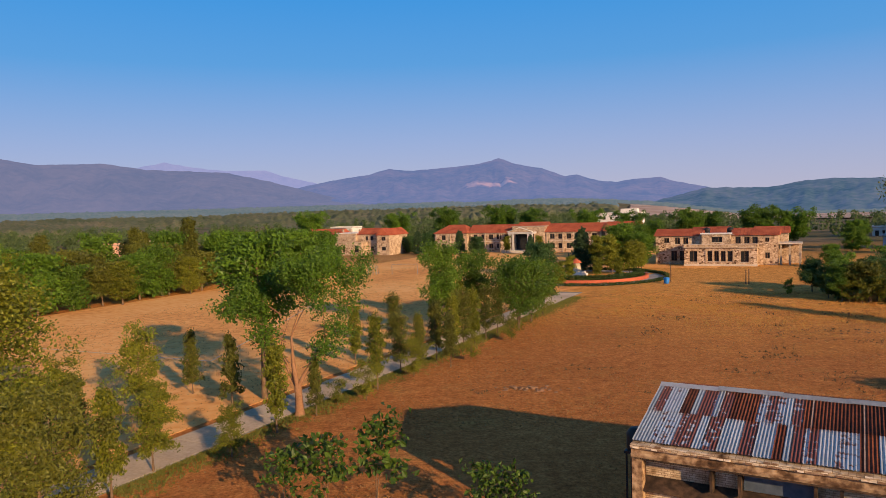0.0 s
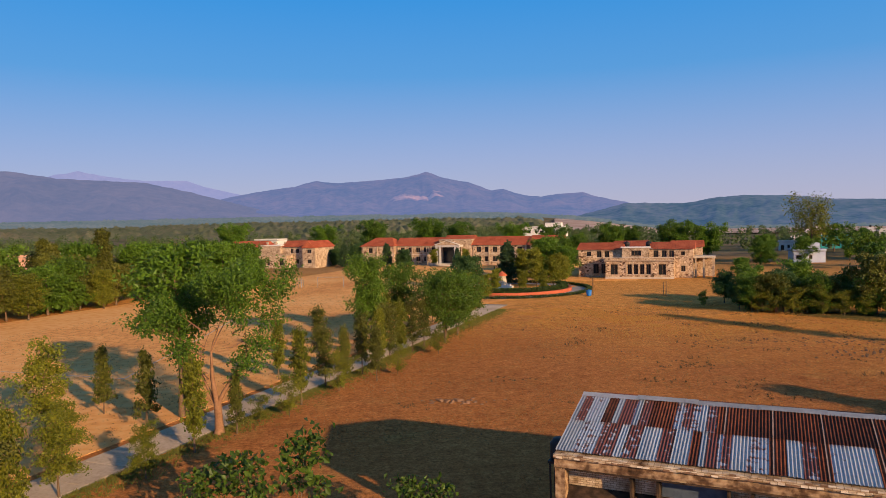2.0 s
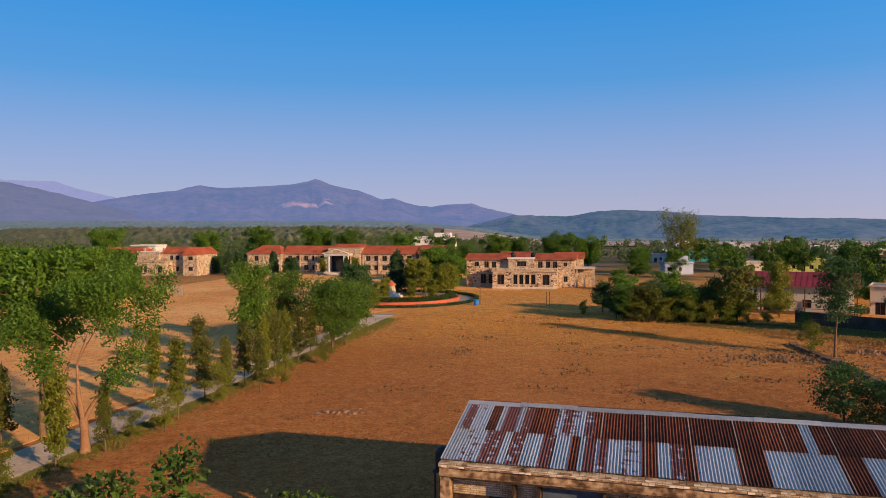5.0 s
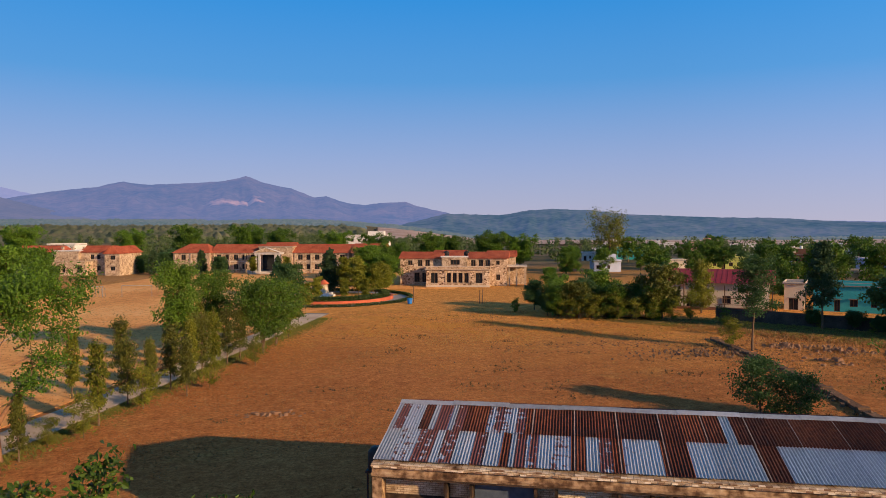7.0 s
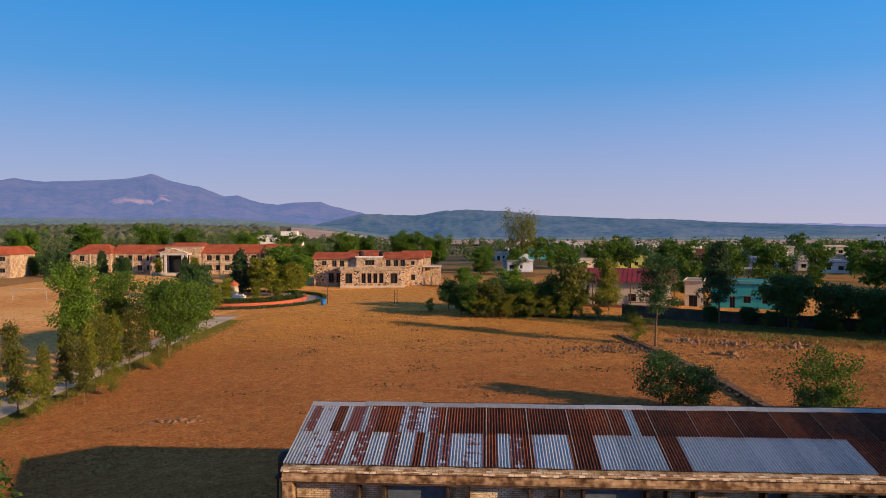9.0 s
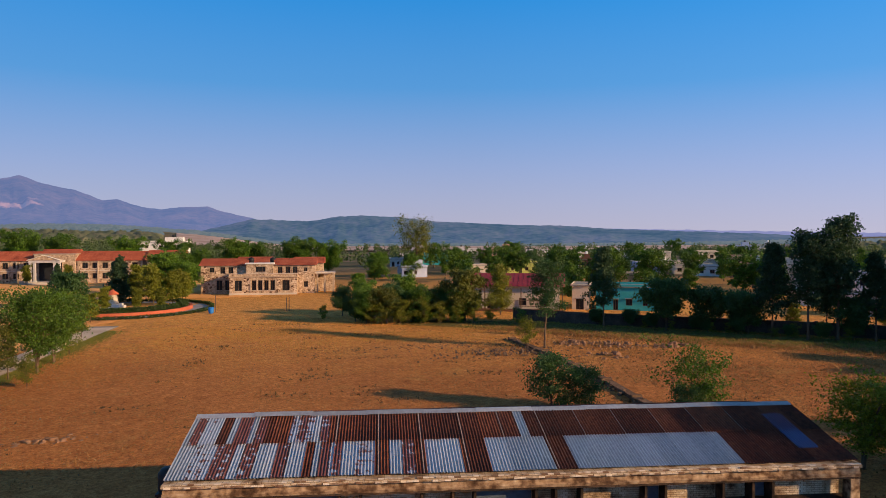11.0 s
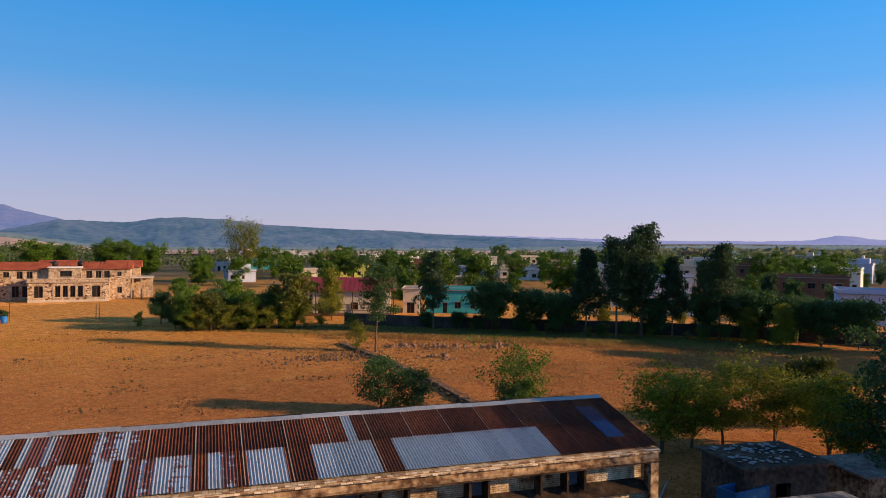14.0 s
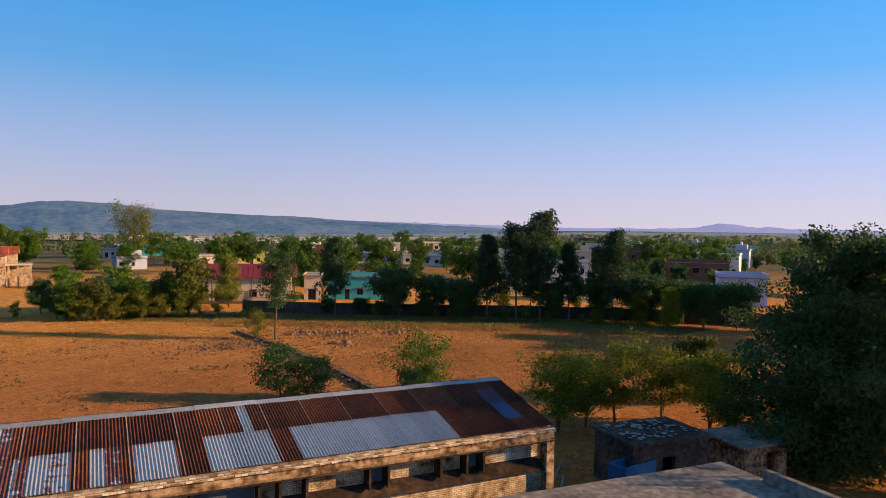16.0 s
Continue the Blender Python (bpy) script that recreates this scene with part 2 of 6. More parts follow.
def tree(name, seed, height, radius, base, leaves, size, label, shape="round", trunk=0.18, stems=1, limbs=14, droop=0.0,
         leaf="leaf", bark="bark", spread=0.5, lean=0.0, rise=0.55, twigs=4, category="tree", top=0.15, fine=1.25, clump=0.8, long=1.35):
    """A tapered trunk with limbs and twigs, and leaves round the twigs. base: where the crown starts."""
    rng = np.random.default_rng(seed)
    rnd = random.Random(seed)
    t = thing(name, Matrix(), label, category)
    bm = bmesh.new()
    tips = []
    for s in range(stems):
        a0 = rnd.uniform(0, 6.28)
        out = (0.0 if stems == 1 else radius * 0.38) + lean * height
        n = 7
        pts, rad = [], []
        for i in range(n + 1):
            f = i / n
            wob = 0.03 * height * f
            pts.append(Vector((math.cos(a0) * out * f ** 1.3 + rnd.uniform(-wob, wob) * 0.5, math.sin(a0) * out * f ** 1.3 + rnd.uniform(-wob, wob) * 0.5, height * (1 - top * 0.4) * f - 0.1 * (i == 0))))
            rad.append(trunk * (1 - 0.86 * f) * (1.35 if i == 0 else 1) / (1 if stems == 1 else 1.3))
        tube(bm, pts, rad, 7)
        for k in range(limbs):
            f = base + (0.97 - base) * (k + rnd.random() * 0.7) / limbs
            x = f * n
            i = min(int(x), n - 1)
            p0 = pts[i].lerp(pts[i + 1], x - i)
            g = (f - base) / (1 - base)
            if shape == "round":
                env = math.sqrt(max(0.03, 1 - (2 * g - 0.85) ** 2 * 0.85))
            elif shape == "cone":
                env = 1.0 - 0.82 * g
            elif shape == "column":
                env = 0.55 + 0.45 * math.sin(3.1 * min(1, 0.15 + g * 0.9))
            elif shape == "vase":
                env = 0.55 + 0.5 * g
            else:
                env = 0.35 + 0.65 * rnd.random()
            a = k * 2.4 + rnd.uniform(-0.5, 0.5)
            ln = radius * env * rnd.uniform(0.7, 1.12)
            up = rise * (0.5 + 0.7 * g)
            d = Vector((math.cos(a), math.sin(a), up)).normalized()
            mids = [p0]
            for j in range(1, 4):
                q = p0 + d * ln * j / 3 + Vector((rnd.uniform(-1, 1), rnd.uniform(-1, 1), rnd.uniform(-1, 1))) * ln * 0.07
                q.z -= droop * ln * (j / 3) ** 2 * 0.6
                mids.append(q)
            r0 = max(0.012, trunk * 0.42 * (1 - 0.75 * f))
            tube(bm, mids, [r0, r0 * 0.7, r0 * 0.45, r0 * 0.15], 5)
            tips.append(mids[-1])
            tips.append(mids[2])
            for w in range(twigs):
                o = mids[rnd.choice((1, 2, 2, 3))]
                e = o + Vector((rnd.uniform(-1, 1), rnd.uniform(-1, 1), rnd.uniform(-0.5, 0.9) - droop)) * ln * 0.42
                tube(bm, [o, o.lerp(e, 0.5) + Vector((0, 0, 0.04 * ln)), e], [r0 * 0.4, r0 * 0.25, r0 * 0.08], 4)
                tips.append(e)
                tips.append(o.lerp(e, 0.6))
        tips.append(pts[-1])
    part("trunk", bm, M[bark], t)
    if leaves:
        v, f = leaf_arrays(rng, [tuple(p) for p in tips], int(leaves * fine), np.array([spread, spread, spread * 0.75]) * clump, size * 1.2 / math.sqrt(fine), droop, long=long)
        v[:, 2] = np.maximum(v[:, 2], 0.05)
        part_arrays("crown", v.tolist(), f.tolist(), M[leaf], t)
    return t


def plant_at(proto, x, y, s=1.0, turn=None, z=0.0, group="", wide=1.0):
    k = plant_at.used.setdefault(proto.name, 0)
    plant_at.used[proto.name] += 1
    a = turn if turn is not None else (k * 137.5 + 31 * len(proto.name)) % 360
    m = pose(x, y, z, 0, 0, a) @ Matrix.Diagonal((s * wide, s * wide, s, 1))
    if k == 0:
        proto.matrix_world = m
        ob = proto
    else:
        ob = copy_thing(proto, m)
        ob.matrix_basis = m
    if group:
        ob["group"] = group
    return ob


plant_at.used = {}


# ---- ground, distance ----
AX = radians(-27.4)          # the campus lies turned by this


def campus(u, v):
    return (u * math.cos(AX) - v * math.sin(AX), u * math.sin(AX) + v * math.cos(AX))


def smooth_step(a, b, x):
    t = min(1, max(0, (x - a) / (b - a)))
    return t * t * (3 - 2 * t)


def ground_z(x, y):
    r = math.hypot(x, y)
    az = math.degrees(math.atan2(x, y))
    if r < 300:
        return 0.0
    up = 1 - smooth_step(8, 24, az) if az > -120 else 0
    down = smooth_step(16, 26, az) * (1 - smooth_step(42, 80, az))
    return up * min(max(0, r - 450), 1700) * 0.0205 - down * min(max(0, r - 480), 1700) * 0.0150


def make_ground():
    m = bpy.data.materials.new("dry_field_earth")
    m.use_nodes = True
    n, l = m.node_tree.nodes, m.node_tree.links
    b = n["Principled BSDF"]
    b.inputs["Roughness"].default_value, b.inputs["Specular IOR Level"].default_value = 1.0, 0.05
    pos = n.new("ShaderNodeNewGeometry").outputs["Position"]

    def noise_at(scale, detail=5, rough=0.6):
        t = n.new("ShaderNodeTexNoise")
        t.inputs["Scale"].default_value, t.inputs["Detail"].default_value, t.inputs["Roughness"].default_value = scale, detail, rough
        l.new(pos, t.inputs["Vector"])
        return t.outputs["Fac"]

    def ramp(fac, stops):
        r = n.new("ShaderNodeValToRGB")
        for i, (p, c) in enumerate(stops):
            e = r.color_ramp.elements[i] if i < 2 else r.color_ramp.elements.new(p)
            e.position, e.color = p, (*c, 1)
        l.new(fac, r.inputs[0])
        return r.outputs[0]

    def mix(fac, a, c, kind="MIX"):
        x = n.new("ShaderNodeMix")
        x.data_type, x.blend_type = "RGBA", kind
        if isinstance(fac, float):
            x.inputs[0].default_value = fac
        else:
            l.new(fac, x.inputs[0])
        l.new(a, x.inputs[6])
        l.new(c, x.inputs[7])
        return x.outputs[2]

    soil = ramp(noise_at(0.06), [(0.3, (0.32, 0.112, 0.034)), (0.5, (0.46, 0.170, 0.051)), (0.7, (0.60, 0.245, 0.076))])
    straw = ramp(noise_at(0.9, 9, 0.85), [(0.36, (0.15, 0.055, 0.019)), (0.52, (0.47, 0.195, 0.062)), (0.68, (0.72, 0.38, 0.13))])
    field = mix(0.55, soil, straw)
    patch = ramp(noise_at(0.16, 6, 0.65), [(0.55, (0, 0, 0)), (0.72, (1, 1, 1))])
    weeds = ramp(noise_at(2.6), [(0.3, (0.32, 0.13, 0.045)), (0.7, (0.55, 0.30, 0.09))])
    near = mix(patch, field, weeds)
    golden = ramp(noise_at(0.7, 8, 0.8), [(0.35, (0.40, 0.165, 0.040)), (0.5, (0.66, 0.30, 0.075)), (0.68, (0.84, 0.46, 0.13))])
    along = n.new("ShaderNodeVectorMath")
    along.operation = "DOT_PRODUCT"
    l.new(pos, along.inputs[0])
    along.inputs[1].default_value = (-math.sin(AX), math.cos(AX), 0)
    edge = n.new("ShaderNodeMath")
    edge.operation = "MULTIPLY_ADD"
    l.new(noise_at(0.09, 6, 0.7), edge.inputs[0])
    edge.inputs[1].default_value = 70
    l.new(along.outputs["Value"], edge.inputs[2])
    step = n.new("ShaderNodeMapRange")
    step.inputs["From Min"].default_value, step.inputs["From Max"].default_value = 105, 150
    l.new(edge.outputs[0], step.inputs["Value"])
    near = mix(step.outputs[0], near, golden)
    grit = ramp(noise_at(3.4, 6, 0.8), [(0.36, (0.42, 0.40, 0.38)), (0.5, (1.0, 1.0, 1.0)), (0.66, (1.45, 1.4, 1.3))])
    near = mix(0.75, near, grit, "MULTIPLY")
    bush = ramp(noise_at(0.03, 8, 0.7), [(0.32, (0.075, 0.085, 0.04)), (0.5, (0.14, 0.125, 0.07)), (0.7, (0.26, 0.18, 0.12))])
    ln = n.new("ShaderNodeVectorMath")
    ln.operation = "LENGTH"
    l.new(pos, ln.inputs[0])
    far = n.new("ShaderNodeMapRange")
    far.inputs["From Min"].default_value, far.inputs["From Max"].default_value = 165, 290
    l.new(ln.outputs["Value"], far.inputs["Value"])
    l.new(mix(far.outputs[0], near, bush), b.inputs["Base Color"])
    bp = n.new("ShaderNodeBump")
    bp.inputs["Strength"].default_value, bp.inputs["Distance"].default_value = 0.8, 0.12
    l.new(noise_at(1.6, 8, 0.75), bp.inputs["Height"])
    l.new(bp.outputs[0], b.inputs["Normal"])
    verts, faces = [(0.0, 0.0, 0.0)], []
    radii = [12 * 1.042 ** i for i in range(148)]
    seg = 180
    for r in radii:
        for k in range(seg):
            a = 2 * math.pi * k / seg
            x, y = r * math.sin(a), r * math.cos(a)
            z = ground_z(x, y)
            if 25 < r < 230 and x * 0.888 - y * 0.46 > -33:
                z += 0.10 * noise.noise((x * 0.13, y * 0.13, 0)) + 0.05 * noise.noise((x * 0.6, y * 0.6, 4))
            verts.append((x, y, z))
    for k in range(seg):
        faces.append((0, 1 + (k + 1) % seg, 1 + k))
    for i in range(len(radii) - 1):
        for k in range(seg):
            a, c = 1 + i * seg + k, 1 + i * seg + (k + 1) % seg
            faces.append((a, c, c + seg, a + seg))
    g = part_arrays("ground", verts, faces, m, None, smooth=True)
    tagged(g, "dry orange-brown field with straw and bare earth", "ground", kind="structure")


make_ground()


def ridge(name, profile, foot, crest, colours, haze_glow, seed, label, rough=1.0, depth=18, scar=None):
    """A range of hills whose skyline passes through (heading, elevation) pairs, seen from the middle of the place."""
    az = np.array([p[0] for p in profile])
    el = np.array([p[1] for p in profile])
    n = int((az[-1] - az[0]) / 0.12)
    verts, faces = [], []
    for i in range(n + 1):
        a = az[0] + (az[-1] - az[0]) * i / n
        e = np.interp(a, az, el) + 0.045 * rough * noise.fractal((a * 1.3, seed, 0), 0.8, 2.2, 5)
        for j in range(depth + 1):
            f = j / depth
            r = foot + (crest - foot) * f
            h = 15 + crest * math.tan(radians(e))
            x, y = r * math.sin(radians(a)), r * math.cos(radians(a))
            g = ground_z(x, y) - 4
            spur = noise.fractal((a * 0.5, f * 3.2, seed), 0.8, 2.1, 6)
            q = f ** 1.15 + 0.13 * spur * math.sin(math.pi * f) * rough
            z = g + (h - g) * max(0, min(1.0, q)) if j < depth else h
            verts.append((x, y, z))
    for i in range(n):
        for j in range(depth):
            a = i * (depth + 1) + j
            faces.append((a, a + depth + 1, a + depth + 2, a + 1))
    # aerial haze is painted in here: bluish emission over dark base colours
    m = mat(name, colours, 1.0, 0.004, 0.03, 0.0, spread=0.4, emit=0.8, haze_glow=haze_glow, coords="World")
    if scar:
        n, l = m.node_tree.nodes, m.node_tree.links
        pos = n.new("ShaderNodeNewGeometry").outputs["Position"]
        wob = n.new("ShaderNodeTexNoise")
        wob.inputs["Scale"].default_value = 0.012
        l.new(pos, wob.inputs["Vector"])
        dist = n.new("ShaderNodeVectorMath")
        dist.operation = "DISTANCE"
        l.new(pos, dist.inputs[0])
        dist.inputs[1].default_value = scar
        add = n.new("ShaderNodeMath")
        add.operation = "MULTIPLY_ADD"
        l.new(wob.outputs["Fac"], add.inputs[0])
        add.inputs[1].default_value = 320
        l.new(dist.outputs["Value"], add.inputs[2])
        rg = n.new("ShaderNodeMapRange")
        rg.inputs["From Min"].default_value, rg.inputs["From Max"].default_value = 195, 275
        rg.inputs["To Min"].default_value, rg.inputs["To Max"].default_value = 1, 0
        l.new(add.outputs[0], rg.inputs["Value"])
        b = n["Principled BSDF"]
        two = n.new("ShaderNodeMix")
        two.data_type = "RGBA"
        l.new(rg.outputs[0], two.inputs[0])
        l.new(b.inputs["Base Color"].links[0].from_socket, two.inputs[6])
        two.inputs[7].default_value = (0.30, 0.17, 0.12, 1)
        l.new(two.outputs[2], b.inputs["Base Color"])
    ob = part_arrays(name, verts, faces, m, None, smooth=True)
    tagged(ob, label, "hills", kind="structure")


# farther ranges get paler blue emission, so their haze is part of the colour
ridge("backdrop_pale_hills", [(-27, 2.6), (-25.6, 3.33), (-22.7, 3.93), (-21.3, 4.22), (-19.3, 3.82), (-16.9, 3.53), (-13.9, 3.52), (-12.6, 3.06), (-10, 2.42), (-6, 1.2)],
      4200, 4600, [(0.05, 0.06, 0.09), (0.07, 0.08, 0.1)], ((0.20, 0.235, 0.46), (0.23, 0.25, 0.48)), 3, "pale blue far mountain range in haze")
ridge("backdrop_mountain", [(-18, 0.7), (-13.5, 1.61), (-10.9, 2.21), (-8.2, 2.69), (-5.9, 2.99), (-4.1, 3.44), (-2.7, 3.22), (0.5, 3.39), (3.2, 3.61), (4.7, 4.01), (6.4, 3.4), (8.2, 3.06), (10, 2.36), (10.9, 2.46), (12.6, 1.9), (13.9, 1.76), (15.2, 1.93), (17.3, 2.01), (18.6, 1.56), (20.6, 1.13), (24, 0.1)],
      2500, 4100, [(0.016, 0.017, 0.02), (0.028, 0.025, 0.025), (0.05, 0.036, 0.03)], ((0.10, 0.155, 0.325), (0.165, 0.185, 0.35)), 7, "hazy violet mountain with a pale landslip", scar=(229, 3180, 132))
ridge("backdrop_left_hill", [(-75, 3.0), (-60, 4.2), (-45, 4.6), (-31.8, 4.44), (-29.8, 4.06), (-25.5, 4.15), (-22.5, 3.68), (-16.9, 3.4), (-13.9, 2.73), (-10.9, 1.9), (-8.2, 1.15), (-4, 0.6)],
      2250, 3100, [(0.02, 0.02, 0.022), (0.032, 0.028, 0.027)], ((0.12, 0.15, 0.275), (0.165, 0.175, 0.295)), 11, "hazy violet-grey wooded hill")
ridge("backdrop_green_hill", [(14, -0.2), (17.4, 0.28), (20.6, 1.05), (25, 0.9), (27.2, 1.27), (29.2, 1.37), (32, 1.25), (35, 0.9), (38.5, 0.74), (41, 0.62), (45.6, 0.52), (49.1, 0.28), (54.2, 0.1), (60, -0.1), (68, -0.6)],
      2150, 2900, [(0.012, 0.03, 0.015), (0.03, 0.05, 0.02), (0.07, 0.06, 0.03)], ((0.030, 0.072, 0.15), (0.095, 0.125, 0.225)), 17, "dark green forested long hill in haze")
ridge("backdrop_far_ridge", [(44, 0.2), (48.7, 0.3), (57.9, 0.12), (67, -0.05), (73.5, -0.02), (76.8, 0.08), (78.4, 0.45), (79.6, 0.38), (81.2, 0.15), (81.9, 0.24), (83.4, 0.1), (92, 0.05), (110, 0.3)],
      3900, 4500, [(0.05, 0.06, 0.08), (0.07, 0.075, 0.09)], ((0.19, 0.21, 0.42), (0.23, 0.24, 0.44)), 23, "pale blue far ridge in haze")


def far_woods():
    """Low forest over the far plain, as leaf clumps."""
    rng = np.random.default_rng(5)
    sets = {"near": []}
    tries = 0
    while tries < 26000:
        tries += 1
        a = rng.uniform(-50, 95)
        r = 300 + 1950 * rng.random() ** 1.25
        x, y = r * math.sin(radians(a)), r * math.cos(radians(a))
        dens = 0.5 + 0.9 * noise.noise((x * 0.004, y * 0.004, 2))
        if -40 < a < 14 and r < 420:
            dens *= 0.35
        if 14 < a < 62 and r > 560 + 120 * noise.noise((a * 0.2, 1, 1)):
            dens *= 0.03 if r < 1500 else 0.9
        if 33 < a < 85 and r < 560:
            dens *= 0.42
        if rng.random() < dens and r < 620:
            sets["near"].append((x, y, ground_z(x, y), rng.uniform(0.65, 1.35)))
    pts = np.array(sets["near"])
    c = np.repeat(pts, 60, 0)
    n = len(c)
    off = rng.normal(0, 1, (n, 3))
    off /= np.linalg.norm(off, axis=1)[:, None]
    off *= rng.random((n, 1)) ** 0.4
    p = c[:, :3] + off * np.array([2.6, 2.6, 2.8]) * c[:, 3:]
    p[:, 2] += 3.8 * c[:, 3]
    v, f = leaf_arrays(rng, [(0, 0, 0)], n, 0.0, 0.95, 0.0, 1.1, 1.2)
    v = v.reshape(-1, 4, 3) + p[:, None, :]
    ob = part_arrays("forest", v.reshape(-1, 3).tolist(), f.tolist(), M["leaf_town"], None)
    tagged(ob, "low mixed green and dry forest on the plain", "forest", kind="stuff")


def woods_height(x, y):
    """How high the closed wood stands at a place of the far plain: uneven crowns, clearings, nothing on the river bed."""
    r, a = math.hypot(x, y), math.degrees(math.atan2(x, y))
    dens = 0.55 + 0.9 * noise.noise((x * 0.004, y * 0.004, 2))
    if 14 < a < 62 and 560 + 120 * noise.noise((a * 0.2, 1, 1)) < r < 1500:
        dens = 0.0
    cell = noise.voronoi((x * 0.17, y * 0.17, 0.5))[0][0]
    tall = 0.75 + 0.5 * noise.noise((x * 0.02, y * 0.02, 7))
    crown = max(0.0, 1 - (cell * 1.5) ** 2)
    return smooth_step(0.12, 0.4, dens) * (3.6 + 6.0 * crown) * tall - 0.6


def wood_canopy(name, r0, r1, step, grow, material, label):
    """The closed roof of the far woods as an uneven sheet of crowns."""
    radii = [r0]
    while radii[-1] < r1:
        radii.append(radii[-1] * grow)
    n = int(150 / step)
    verts, faces = [], []
    for i in range(n + 1):
        a0 = -52 + 150 * i / n
        for j, r in enumerate(radii):
            a = radians(a0 + 0.5 * step * (j % 2))
            x, y = r * math.sin(a), r * math.cos(a)
            verts.append((x, y, ground_z(x, y) + (woods_height(x, y) if j else -1.0)))
    m = len(radii)
    for i in range(n):
        for j in range(m - 1):
            q = i * m + j
            faces.append((q, q + m, q + m + 1, q + 1))
    tagged(part_arrays(name, verts, faces, material, None, smooth=True), label, "forest", kind="stuff")


M["wood_mid"] = mat("distant_leaf_canopy", [(0.075, 0.10, 0.05), (0.14, 0.155, 0.085), (0.27, 0.22, 0.15)], 1.0, 0.012, 0.25, 0.0, spread=0.4, coords="World")
# far copy of the canopy, with blue-grey haze painted in as emission
M["wood_far"] = mat("far_hazy_canopy", [(0.035, 0.05, 0.035), (0.06, 0.07, 0.045)], 1.0, 0.006, 0.05, 0.0, spread=0.4, emit=0.8, haze_glow=((0.075, 0.118, 0.145), (0.15, 0.16, 0.185)), coords="World")
far_woods()
wood_canopy("forest_canopy", 600, 1150, 0.16, 1.022, M["wood_mid"], "closed green and dry wood on the plain")
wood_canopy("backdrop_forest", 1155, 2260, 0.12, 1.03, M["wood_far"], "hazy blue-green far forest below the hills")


def river_bed():
    """Pale dry river bed at the foot of the green hill, following the ground."""
    verts, faces = [], []
    na, nr = 70, 10
    for i in range(na + 1):
        a = radians(15 + 47 * i / na)
        r0 = 640 + 60 * noise.noise((i * 0.2, 0, 0)) + 260 * smooth_step(52, 62, math.degrees(a))
        r1 = 1500 - 300 * smooth_step(48, 62, math.degrees(a)) + 80 * noise.noise((i * 0.15, 5, 0))
        for j in range(nr + 1):
            r = r0 + (r1 - r0) * j / nr
            x, y = r * math.sin(a), r * math.cos(a)
            verts.append((x, y, ground_z(x, y) + 1.2))
    for i in range(na):
        for j in range(nr):
            a = i * (nr + 1) + j
            faces.append((a, a + 1, a + nr + 2, a + nr + 1))
    m = mat("river_sand", [(0.30, 0.20, 0.16), (0.46, 0.34, 0.28), (0.60, 0.50, 0.46)], 1.0, 0.006, 0.05, 0, coords="World")
    tagged(part_arrays("ground_river_bed", verts, faces, m, None, smooth=True), "pale dry sandy river bed", "river bed", kind="structure")


river_bed()


def ground_strip(name, pts, material, label, z=0.02, category="ground"):
    bm = bmesh.new()
    vs = [bm.verts.new((x, y, z)) for x, y in pts]
    f = bm.faces.new(vs)
    if f.normal.z < 0:
        f.normal_flip()
    ext = bmesh.ops.extrude_face_region(bm, geom=[f])
    for v in ext["geom"]:
        if isinstance(v, bmesh.types.BMVert):
            v.co.z -= 0.5
    bmesh.ops.recalc_face_normals(bm, faces=bm.faces)
    return tagged(part(name, bm, material, None), label, category, kind="structure")


# ---- shed with the rusty roof ----
SHED = pose(7.31, 27.52, 0, 0, 0, math.degrees(math.atan2(-13.6, 22.9)))
SL, SD, SE, SR = 27.2, 9.8, 5.65, 6.75     # length, depth, eave, ridge

M["rust"] = mat("rusty_iron", [(0.05, 0.017, 0.010), (0.13, 0.036, 0.017), (0.25, 0.075, 0.033)], 0.8, 0.7, 5.0, 0.2, 0.1, random=0.2)
M["zinc"] = mat("galvanised_iron", [(0.30, 0.32, 0.35), (0.50, 0.52, 0.56)], 0.45, 0.6, 5.0, 0.1, 0.4, random=0.3)
M["brick_pale"] = mat("pale_worn_brick", [(0.22, 0.13, 0.08), (0.52, 0.40, 0.28), (0.72, 0.61, 0.47)], 0.95, 0.9, 5.0, 0.5, random=0.5, coords="World")
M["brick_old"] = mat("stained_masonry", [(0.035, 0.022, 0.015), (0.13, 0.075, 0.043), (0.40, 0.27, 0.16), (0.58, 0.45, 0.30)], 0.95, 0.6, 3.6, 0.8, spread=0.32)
# bluish colour of shaded whitewash, for panels set into the shed niches
M["shade_blue"] = mat("faded_blue_shutter", [(0.05, 0.07, 0.10), (0.11, 0.14, 0.18)], 0.8, 1.0, 4.0, 0.2)


